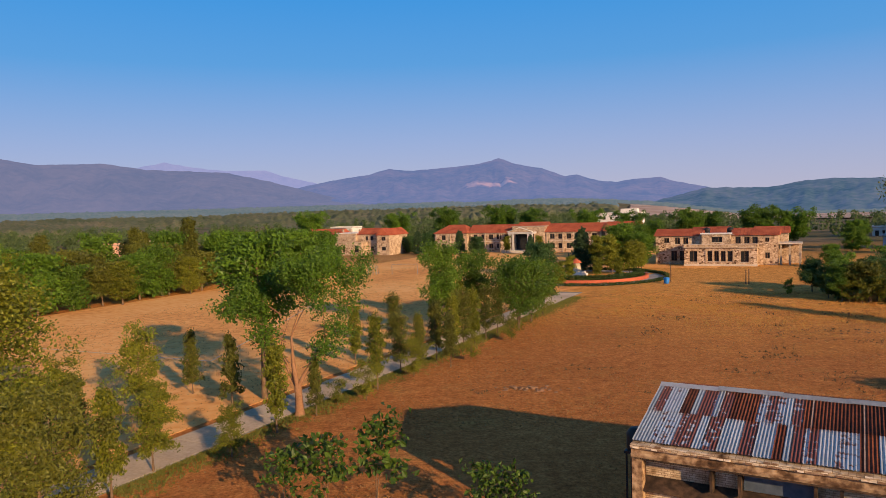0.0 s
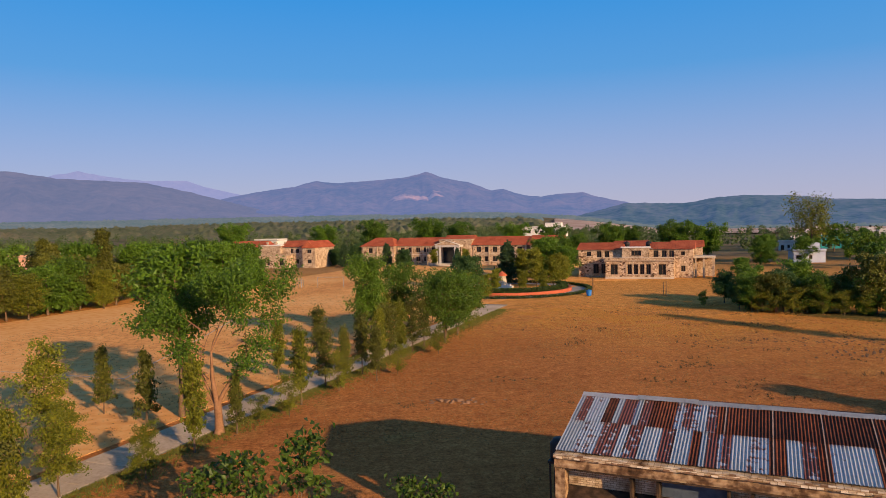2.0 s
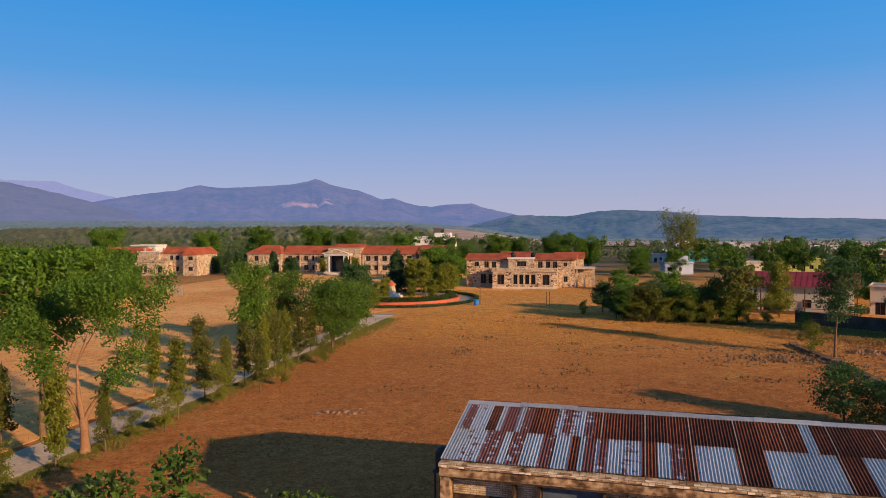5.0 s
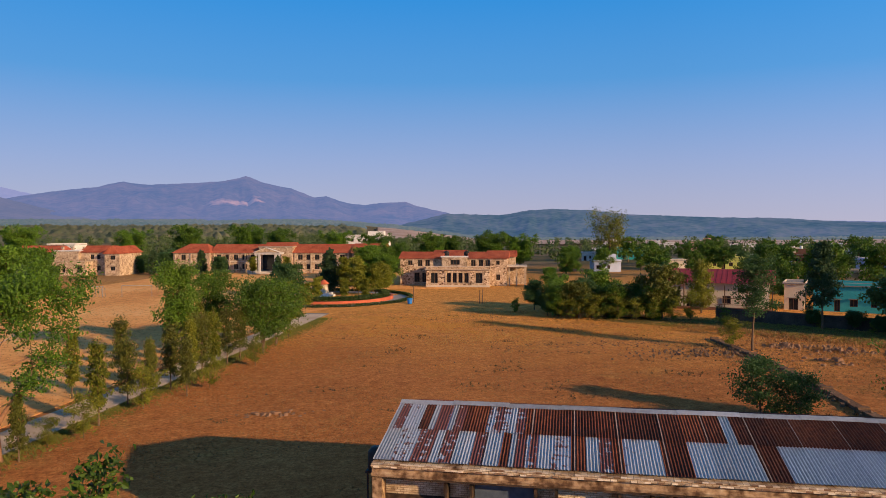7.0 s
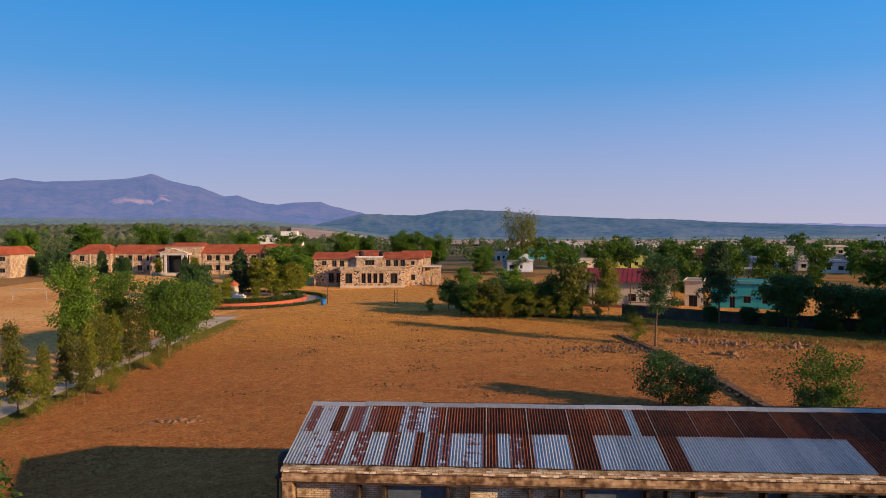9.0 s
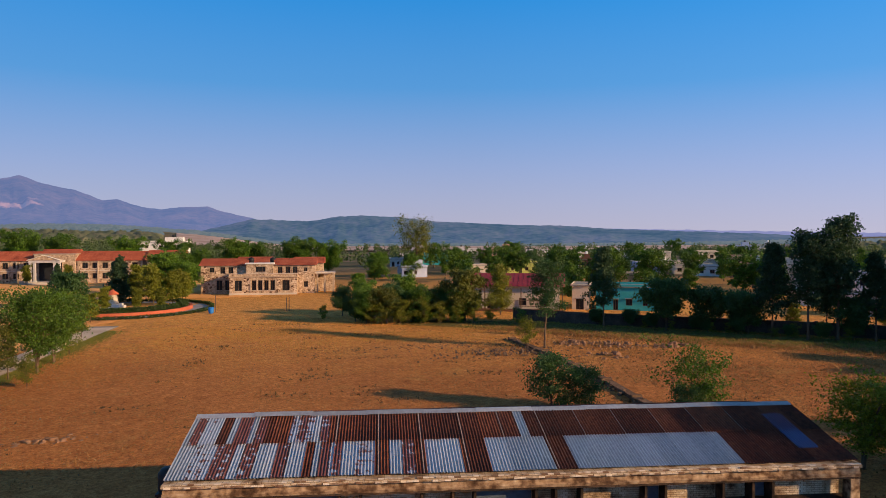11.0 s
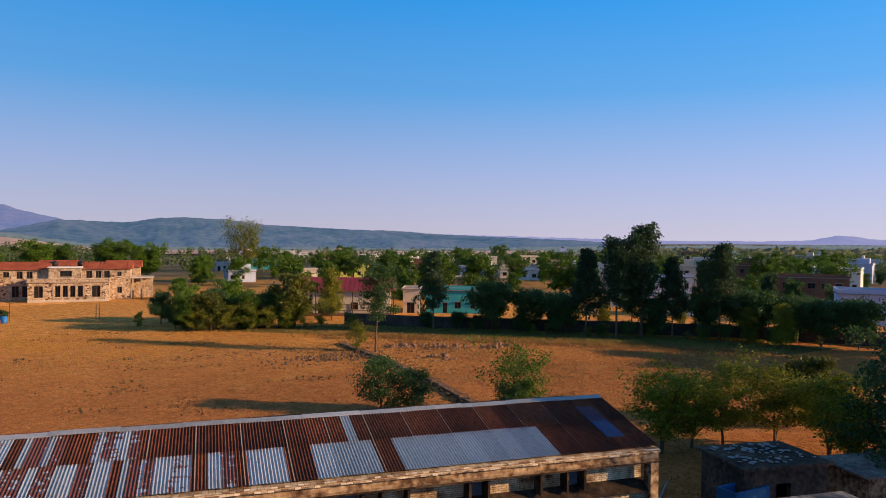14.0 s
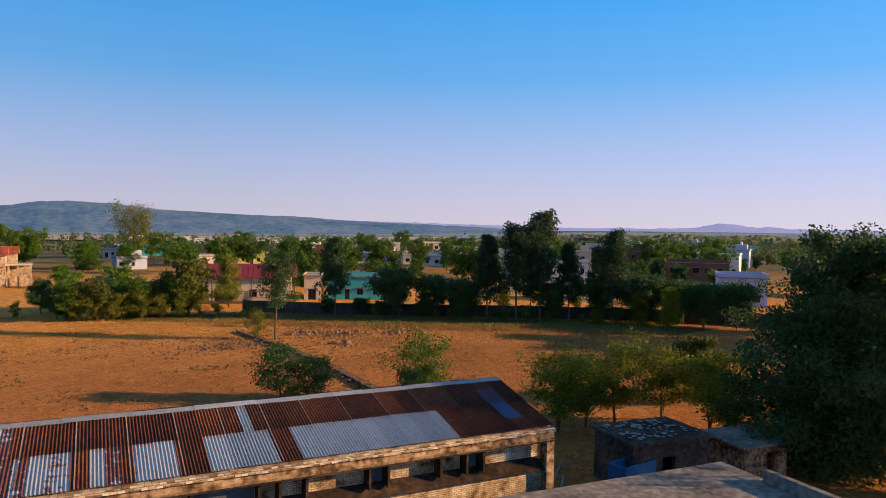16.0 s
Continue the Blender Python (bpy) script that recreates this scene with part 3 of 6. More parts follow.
def spotted_iron(name="patchy_rusty_iron", lo=0.47, hi=0.53):
    """Galvanised iron with rust breaking through in blots that run down the sheet."""
    m = bpy.data.materials.new(name)
    m.use_nodes = True
    n, l = m.node_tree.nodes, m.node_tree.links
    b = n["Principled BSDF"]
    pos = n.new("ShaderNodeTexCoord").outputs["Object"]
    info = n.new("ShaderNodeObjectInfo")
    mp = n.new("ShaderNodeMapping")
    mp.inputs["Scale"].default_value = (2.6, 0.12, 1.0)
    l.new(pos, mp.inputs["Vector"])
    shift = n.new("ShaderNodeVectorMath")
    shift.operation = "SCALE"
    l.new(info.outputs["Location"], shift.inputs[0])
    shift.inputs["Scale"].default_value = 3.7
    l.new(shift.outputs[0], mp.inputs["Location"])
    t1, t2 = n.new("ShaderNodeTexNoise"), n.new("ShaderNodeTexNoise")
    t1.inputs["Scale"].default_value, t1.inputs["Detail"].default_value = 0.8, 3
    t2.inputs["Scale"].default_value = 9.0
    l.new(mp.outputs[0], t1.inputs["Vector"])
    l.new(pos, t2.inputs["Vector"])
    k = n.new("ShaderNodeValToRGB")
    k.color_ramp.elements[0].position, k.color_ramp.elements[1].position = lo, hi
    # rust blots in rows across the pale strips
    mq = n.new("ShaderNodeMapping")
    mq.inputs["Scale"].default_value = (3.2, 4.2, 1.0)
    l.new(pos, mq.inputs["Vector"])
    l.new(shift.outputs[0], mq.inputs["Location"])
    t3 = n.new("ShaderNodeTexNoise")
    t3.inputs["Scale"].default_value, t3.inputs["Detail"].default_value = 1.0, 4
    l.new(mq.outputs[0], t3.inputs["Vector"])
    both = n.new("ShaderNodeMath")
    both.operation = "MULTIPLY_ADD"
    l.new(t3.outputs["Fac"], both.inputs[0])
    both.inputs[1].default_value = 0.55
    most = n.new("ShaderNodeMath")
    most.operation = "MULTIPLY"
    l.new(t1.outputs["Fac"], most.inputs[0])
    most.inputs[1].default_value = 0.55
    l.new(most.outputs[0], both.inputs[2])
    l.new(both.outputs[0], k.inputs[0])
    r = n.new("ShaderNodeValToRGB")
    r.color_ramp.elements[0].color, r.color_ramp.elements[1].color = (0.08, 0.024, 0.013, 1), (0.21, 0.06, 0.03, 1)
    l.new(t2.outputs["Fac"], r.inputs[0])
    z = n.new("ShaderNodeValToRGB")
    z.color_ramp.elements[0].color, z.color_ramp.elements[1].color = (0.36, 0.38, 0.43, 1), (0.56, 0.58, 0.63, 1)
    l.new(t2.outputs["Fac"], z.inputs[0])
    mx = n.new("ShaderNodeMix")
    mx.data_type = "RGBA"
    l.new(k.outputs[0], mx.inputs[0])
    l.new(r.outputs[0], mx.inputs[6])
    l.new(z.outputs[0], mx.inputs[7])
    l.new(mx.outputs[2], b.inputs["Base Color"])
    mm = n.new("ShaderNodeMath")
    mm.operation = "MULTIPLY"
    mm.inputs[1].default_value = 0.5
    l.new(k.outputs[0], mm.inputs[0])
    l.new(mm.outputs[0], b.inputs["Metallic"])
    b.inputs["Roughness"].default_value = 0.5
    return m


M["spotted"] = spotted_iron()
M["rusty"] = spotted_iron("rusty_iron_with_bare_spots", 0.585, 0.63)
M["lap"] = mat("bare_sheet_lap", [(0.13, 0.06, 0.04), (0.34, 0.27, 0.25)], 0.6, 0.8, 3.0, 0.1, 0.2)
# near-black mottled concrete for the shed's fins, sunshade and ledge
M["dark_concrete"] = mat("black_stained_concrete", [(0.018, 0.015, 0.013), (0.05, 0.035, 0.026), (0.13, 0.08, 0.05)], 0.95, 0.7, 3.5, 0.6, spread=0.35)


def whitewashed_brick():
    """Thin brick courses under worn whitewash, with damp stains."""
    m = mat("whitewashed_brick", [(0.10, 0.06, 0.035), (0.46, 0.33, 0.21), (0.70, 0.58, 0.42), (0.80, 0.70, 0.55)], 0.95, 0.55, 2.6, 0.0, spread=0.3)
    n, l = m.node_tree.nodes, m.node_tree.links
    b = n["Principled BSDF"]
    sep, com = n.new("ShaderNodeSeparateXYZ"), n.new("ShaderNodeCombineXYZ")
    l.new(n.new("ShaderNodeTexCoord").outputs["Object"], sep.inputs[0])
    l.new(sep.outputs[0], com.inputs[0])
    l.new(sep.outputs[2], com.inputs[1])
    bk = n.new("ShaderNodeTexBrick")
    bk.inputs["Scale"].default_value, bk.inputs["Mortar Size"].default_value = 1.0, 0.009
    bk.inputs["Brick Width"].default_value, bk.inputs["Row Height"].default_value = 0.24, 0.085
    bk.inputs["Color1"].default_value, bk.inputs["Color2"].default_value, bk.inputs["Mortar"].default_value = (1, 1, 1, 1), (0.72, 0.66, 0.6, 1), (0.34, 0.27, 0.2, 1)
    l.new(com.outputs[0], bk.inputs["Vector"])
    mul = n.new("ShaderNodeMix")
    mul.data_type, mul.blend_type = "RGBA", "MULTIPLY"
    mul.inputs[0].default_value = 0.9
    l.new(b.inputs["Base Color"].links[0].from_socket, mul.inputs[6])
    l.new(bk.outputs["Color"], mul.inputs[7])
    l.new(mul.outputs[2], b.inputs["Base Color"])
    bp = n.new("ShaderNodeBump")
    bp.inputs["Strength"].default_value, bp.inputs["Distance"].default_value, bp.invert = 0.8, 0.02, True
    l.new(bk.outputs["Fac"], bp.inputs["Height"])
    l.new(bp.outputs[0], b.inputs["Normal"])
    return m


M["whitewash"] = whitewashed_brick()


def sheet_mesh(width, length, material, pitch=0.125, depth=0.024):
    """A corrugated sheet: x across, y up the slope; two layers, so that it has a thickness."""
    n = int(round(width / pitch)) * 4
    verts, faces = [], []
    for lay in (0, -0.006):
        for i in range(n + 1):
            x = width * i / n
            z = depth * math.cos(2 * math.pi * x / pitch) + lay
            verts += [(x, 0, z), (x, length, z)]
    for i in range(n):
        a = 2 * i
        faces.append((a, a + 2, a + 3, a + 1))
        faces.append((a + 2 * n + 2, a + 2 * n + 3, a + 2 * n + 5, a + 2 * n + 4))
    faces += [(0, 1, 2 * n + 3, 2 * n + 2), (2 * n, 4 * n + 2, 4 * n + 3, 2 * n + 1)]
    for i in range(n):
        a, c = 2 * i, 2 * i + 2 * n + 2
        faces.append((a, c, c + 2, a + 2))
    me = bpy.data.meshes.new("roof_sheet")
    me.from_pydata(verts, [], faces)
    me.materials.append(material)
    return me


def shed():
    t = thing("shed", SHED, "long brick shed with a rusty corrugated iron roof", "shed")
    # rear and end walls, with a gable
    box_parts("wall", ((0.35, 0.75, 0.86, SD - 0.4, 0, SE - 0.25), (SL - 0.75, SL - 0.35, 0.86, SD - 0.4, 0, SE - 0.25), (0.75, SL - 0.75, SD - 0.8, SD - 0.4, 0, SE - 0.25)), M["brick_old"], t)
    for x in (0.37, SL - 0.73):
        bm = bmesh.new()
        prism(bm, [(0.4, SE - 0.25), (SD / 2, SR - 0.12), (SD - 0.4, SE - 0.25)], x, x + 0.34)
        bmesh.ops.transform(bm, matrix=Matrix(((0, 1, 0, 0), (1, 0, 0, 0), (0, 0, 1, 0), (0, 0, 0, 1))), verts=bm.verts)
        bmesh.ops.recalc_face_normals(bm, faces=bm.faces)
        part("gable", bm, M["brick_old"], t)
    # front: whitewashed niches between dark fins, under a deep stained band, over a whitewashed wall
    fins = [27.05]
    for w in (3.37, 0.83, 1.24, 2.37, 0.81, 2.58, 1.03, 0.78, 2.4, 0.85, 1.2, 2.35, 0.8, 2.5, 1.0):
        fins.append(fins[-1] - w)
    part("wall", boxes((0.35, SL - 0.35, 0.55, 0.85, 3.62, 5.0)), M["whitewash"], t, "whitewashed brick wall in the niches")
    part("wall", boxes((0.35, SL - 0.35, 0.12, 0.85, 0, 3.60)), M["whitewash"], t, "peeling whitewashed brick wall")
    for f in fins[1:]:
        part("fin", boxes((f - 0.05, f + 0.05, -0.06, 0.545, 3.98, 4.97)), M["dark_concrete"], t, "dark concrete fin")
    # bluish panels put shade into some niches; the wall behind is plain whitewash
    for (b, a), kind in zip(zip(fins, fins[1:]), (0, 1, 0, 0, 1, 0, 0, 0, 1, 0, 0, 0, 0, 1, 0)):
        if kind:
            part("shutter", boxes((a + 0.09, b - 0.09, 0.48, 0.54, 4.12, 4.95)), M["shade_blue"], t, "bluish panel painting in the shade of a niche")
    bm = bmesh.new()
    prism(bm, [(-0.26, 5.02), (-0.30, 5.14), (-0.22, 5.2), (-0.2, 5.36), (0.56, 5.36), (0.56, 5.02)], -0.02, SL + 0.02)
    bmesh.ops.transform(bm, matrix=Matrix(((0, 1, 0, 0), (1, 0, 0, 0), (0, 0, 1, 0), (0, 0, 0, 1))), verts=bm.verts)
    bmesh.ops.recalc_face_normals(bm, faces=bm.faces)
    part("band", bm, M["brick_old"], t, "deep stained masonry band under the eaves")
    bm = bmesh.new()
    prism(bm, [(-0.24, 5.363), (-0.36, 5.42), (-0.38, 5.5), (-0.3, 5.56), (0.56, 5.56), (0.56, 5.363)], -0.02, SL + 0.02)
    bmesh.ops.transform(bm, matrix=Matrix(((0, 1, 0, 0), (1, 0, 0, 0), (0, 0, 1, 0), (0, 0, 0, 1))), verts=bm.verts)
    bmesh.ops.recalc_face_normals(bm, faces=bm.faces)
    part("eaves_course", bm, M["whitewash"], t, "rounded pale brick course under the roof edge")
    part("sunshade", boxes((-0.02, SL + 0.02, -0.3, 0.56, 4.96, 5.016)), M["dark_concrete"], t)
    bm = bmesh.new()
    prism(bm, [(-0.16, 3.66), (-0.16, 3.74), (0.54, 4.08), (0.54, 3.66)], 0.2, SL - 0.2)
    bmesh.ops.transform(bm, matrix=Matrix(((0, 1, 0, 0), (1, 0, 0, 0), (0, 0, 1, 0), (0, 0, 0, 1))), verts=bm.verts)
    bmesh.ops.recalc_face_normals(bm, faces=bm.faces)
    part("ledge", bm, M["dark_concrete"], t, "dark sloping ledge")
    for x in (0.02, SL - 0.42):
        part("post", boxes((x, x + 0.4, -0.3, 0.2, 0, 5.01)), M["brick_old"], t)
    # roof
    slope = math.hypot(SD / 2, SR - SE)
    tilt = math.degrees(math.atan2(SR - SE, SD / 2))
    wide = 0.88
    runs = {0: ((0.0, "zinc"), (0.66, "spotted"), (1.48, "rusty"), (2.24, "zinc"), (2.56, "rusty"), (3.13, "zinc"), (3.88, "rusty"), (4.41, "zinc"), (5.02, "rust"), (5.38, "zinc"),
                (5.60, "rusty"), (6.47, "zinc"), (7.0, "spotted"), (7.78, "rust"), (8.40, "zinc"), (8.9, "rusty"), (9.4, "rust"), (9.85, "spotted"), (10.3, "zinc"), (11.28, "rust"), (12.35, "zinc"), (14.89, "rust"),
                (15.75, "zinc"), (22.5, "rust")),
            1: ((0.0, "zinc"), (0.2, "rusty"), (0.61, "spotted"), (1.30, "rust"), (1.74, "zinc"), (1.99, "rusty"), (2.56, "zinc"), (2.80, "rusty"), (3.2, "rust"), (4.21, "spotted"), (4.77, "rusty"), (5.20, "zinc"),
                (5.47, "rusty"), (5.89, "rust"), (13.95, "zinc"), (14.35, "rust"))}
    slots = ["rust", "zinc", "spotted", "rusty", "lap"]
    for c in range(31):
        for r in (0, 1):
            me = sheet_mesh(wide, slope * (0.53 if r == 0 else 0.50), M["rust"])
            for k in slots[1:]:
                me.materials.append(M[k])
            for f in me.polygons:
                x = f.center.x + c * wide
                kind = [k for at, k in runs[r] if at <= x + 0.001][-1]
                if kind == "rust" and f.center.x < 0.05 and c % 2:
                    kind = "lap"
                f.material_index = slots.index(kind)
            ob = new("roof_sheet", me)
            ob.parent = t
            s = 0.0 if r == 0 else slope * 0.50
            y, z = s * math.cos(radians(tilt)), SE + s * math.sin(radians(tilt)) + (0.0 if r == 0 else 0.03) + 0.004 * (c % 2)
            ob.matrix_basis = pose(c * wide - 0.02, y - 0.05 + random.uniform(-0.04, 0.02), z, tilt + random.uniform(-0.08, 0.08), 0, 0)
    ob = new("roof_sheet", sheet_mesh(0.88, slope * 0.6, M["blue_iron"]))
    ob.parent, ob.matrix_basis = t, pose(25.3, 0.9, SE + 0.235, tilt, 0, 0)
    ob["label"] = "newer blue-painted roof sheet"
    me = sheet_mesh(SL + 0.04, slope + 0.1, M["rust"])
    ob = new("rear_roof", me)
    ob.parent, ob.matrix_basis = t, pose(SL, SD + 0.1, SE - 0.02, tilt, 0, 180)
    for i in range(11):
        a, b = SL * i / 11 - 0.03, SL * (i + 1) / 11 + 0.05
        dz = 0.05 + 0.02 * (i % 2) + (0.02 if i == 1 else 0)
        bm = bmesh.new()
        prism(bm, [(SD / 2 - 0.3, SR - 0.05 + dz), (SD / 2, SR + 0.05 + dz), (SD / 2 + 0.3, SR - 0.05 + dz), (SD / 2 + 0.3, SR - 0.07 + dz), (SD / 2, SR + 0.02 + dz), (SD / 2 - 0.3, SR - 0.07 + dz)], a, b)
        bmesh.ops.transform(bm, matrix=Matrix(((0, 1, 0, 0), (1, 0, 0, 0), (0, 0, 1, 0), (0, 0, 0, 1))), verts=bm.verts)
        bmesh.ops.recalc_face_normals(bm, faces=bm.faces)
        part("ridge_cap", bm, M["zinc"], t, "pale bent metal ridge cap")
    return t


M["blue_iron"] = mat("blue_iron", [(0.05, 0.13, 0.32), (0.09, 0.20, 0.42)], 0.4, 1, 5, 0.1, 0.3)
the_shed = shed()

M["pitch"] = mat("pale_pitch_earth", [(0.60, 0.25, 0.080), (0.82, 0.41, 0.14), (0.88, 0.54, 0.23)], 1.0, 0.05, 0.9, 0.4, coords="World")
ground_strip("ground_pitch", [campus(u, v) for u, v in ((-108, 20), (-39.2, 20), (-39.2, 118), (-36, 128), (-46, 150), (-62, 220), (-112, 238))], M["pitch"], "pale sandy sports field", 0.03)
ground_strip("ground_forecourt", [campus(u, v) for u, v in ((-45.8, 150), (-36, 166), (-18, 168), (-12, 216), (-84, 234), (-62.2, 220))], M["pitch"], "pale sandy forecourt of the college", 0.032)
M["chalk"] = mat("faded_chalk", [(0.45, 0.36, 0.28), (0.62, 0.54, 0.46)], 1.0, 0.8, 6, 0)
for a, b in (((-24.6, 72.6), (-22.6, 100)), ((-24.6, 72.6), (-50, 84)), ((-22.6, 100), (-20.5, 140))):
    d = Vector((b[0] - a[0], b[1] - a[1])).normalized().orthogonal() * 0.09
    ground_strip("pitch_line", [(a[0] - d.x, a[1] - d.y), (b[0] - d.x, b[1] - d.y), (b[0] + d.x, b[1] + d.y), (a[0] + d.x, a[1] + d.y)], M["chalk"], "faded white line on the field", 0.045)

# ---- path ----
pu0, pu1 = -38.3, -34.4
ground_strip("pavement_path", [campus(pu0, -20), campus(pu1, -20), campus(pu1, 118), campus(pu0, 118)], M["concrete"], "pale concrete footpath with joints", 0.06, "path")


# ---- school buildings ----
M["stone_trim"] = mat("stone_trim", [(0.30, 0.23, 0.17), (0.48, 0.39, 0.30)], 0.9, 0.8, 5)
M["tank"] = mat("black_plastic", [(0.012, 0.012, 0.014), (0.03, 0.03, 0.032)], 0.5, 1, 4, 0)
M["pillar"] = mat("grey_plaster", [(0.40, 0.38, 0.38), (0.56, 0.54, 0.54)], 0.85, 0.6, 4, 0.1)
SWAP = Matrix(((0, 1, 0, 0), (1, 0, 0, 0), (0, 0, 1, 0), (0, 0, 0, 1)))


def gable_roof(t, u0, u1, y0, y1, e, r, over=0.5, along=True, hip=0.0, gables=True, wall="stone"):
    """A tiled roof with a thickness; along: the ridge runs along u. hip: how far the ridge stops short of the ends."""
    bm = bmesh.new()
    if along:
        a0, a1, b0, b1 = u0 - over, u1 + over, y0 - over, y1 + over
        c = (b0 + b1) / 2
        low = [(a0, b0, e - 0.12), (a1, b0, e - 0.12), (a1, b1, e - 0.12), (a0, b1, e - 0.12)]
        top = [(a0 + hip, c, r), (a1 - hip, c, r)]
    else:
        a0, a1, b0, b1 = u0 - over, u1 + over, y0 - over, y1 + over
        c = (a0 + a1) / 2
        low = [(a1, b0, e - 0.12), (a1, b1, e - 0.12), (a0, b1, e - 0.12), (a0, b0, e - 0.12)]
        top = [(c, b0 + hip, r), (c, b1 - hip, r)]
    v = [bm.verts.new(p) for p in low] + [bm.verts.new(p) for p in top]
    for f in ((0, 1, 5, 4), (2, 3, 4, 5), (1, 2, 5), (3, 0, 4), (3, 2, 1, 0)):
        bm.faces.new([v[i] for i in f])
    bmesh.ops.recalc_face_normals(bm, faces=bm.faces)
    roof = part("roof", bm, M["tile_roof"], t)
    # rows of tiles as low raised strips down the slopes
    bm = bmesh.new()
    ln = (a1 - a0) if along else (b1 - b0)
    for i in range(int(ln / 0.9)):
        q = 0.45 + i * 0.9
        f = min(1.0, min(q, ln - q) / hip) if hip else 1.0
        for side in (0, 1):
            if along:
                x = a0 + q
                p0 = Vector((x, b0 if side == 0 else b1, e - 0.09))
                p1 = Vector((x, (b0 + b1) / 2, r + 0.03))
            else:
                y = b0 + q
                p0 = Vector((a0 if side == 0 else a1, y, e - 0.09))
                p1 = Vector(((a0 + a1) / 2, y, r + 0.03))
            tube(bm, [p0, p0.lerp(p1, f * 0.99)], [0.03, 0.03], 4)
    part("roof_ribs", bm, M["tile_roof"], roof)
    if gables and not hip:
        for q in ((u0, u0 + 0.3), (u1 - 0.3, u1)) if along else ((y0, y0 + 0.3), (y1 - 0.3, y1)):
            g = bmesh.new()
            lo, hi = (y0, y1) if along else (u0, u1)
            s = (r - e) / ((hi - lo) / 2 + over)
            prism(g, [(lo, e - 0.13), ((lo + hi) / 2, r - 0.15), (hi, e - 0.13)], *q)
            if along:
                bmesh.ops.transform(g, matrix=SWAP, verts=g.verts)
                bmesh.ops.recalc_face_normals(g, faces=g.faces)
            part("gable", g, M[wall], t)
    return roof


def wing(t, u0, u1, y0, y1, e, holes, wall="stone", name="wall"):
    """Four walls; the front one has window holes."""
    part(name, wall_boxes(bmesh.new(), u0, u1, 0, e - 0.13, y0, y0 + 0.4, holes), M[wall], t)
    box_parts(name, ((u0, u0 + 0.4, y0 + 0.4, y1, 0, e - 0.13), (u1 - 0.4, u1, y0 + 0.4, y1, 0, e - 0.13), (u0 + 0.4, u1 - 0.4, y1 - 0.4, y1, 0, e - 0.13)), M[wall], t)
    part("interior_floor", boxes((u0 + 0.41, u1 - 0.41, y0 + 0.41, y1 - 0.41, 3.0, 3.1)), M["concrete"], t)
    for h in holes:
        window(t, h[0], h[1], h[2], h[3], y0, lintel=M["stone_trim"], bars=1 if h[2] < 2 else 2)


def stone_row(t, u0, u1, z0, z1, y, n, seed, holes=()):
    """Squared stones standing proud of a wall face, each one an object."""
    rnd = random.Random(seed)
    shapes = []
    for k in range(6):
        w, h = rnd.uniform(0.35, 0.75), rnd.uniform(0.22, 0.4)
        bm = bmesh.new()
        poly = [(rnd.uniform(-1, -0.8) * w / 2, -h / 2), (w / 2 * rnd.uniform(0.8, 1), -h / 2 * rnd.uniform(0.8, 1)), (w / 2, h / 2 * rnd.uniform(0.7, 1)), (-w / 2 * rnd.uniform(0.6, 1), h / 2)]
        prism(bm, poly, -0.05, 0.02)
        me = bpy.data.meshes.new("stone")
        bm.to_mesh(me)
        bm.free()
        me.materials.append(M["stone_piece"])
        shapes.append(me)
    made = 0
    for _ in range(n * 3):
        u, z = rnd.uniform(u0, u1), rnd.uniform(z0, z1)
        if any(h[0] - 0.5 < u < h[0] + h[2] + 0.5 and h[1] - 0.4 < z < h[1] + h[3] + 0.5 for h in holes):
            continue
        ob = new("stone", rnd.choice(shapes))
        ob.parent, ob.matrix_basis = t, pose(u, y - 0.001 * (made % 9), z)
        made += 1
        if made >= n:
            break


M["stone_piece"] = mat("stone_piece", [(0.13, 0.075, 0.05), (0.30, 0.19, 0.12), (0.50, 0.36, 0.25), (0.62, 0.50, 0.38)], 0.9, 0.7, 5, 0.4, spread=0.3, random=0.75)


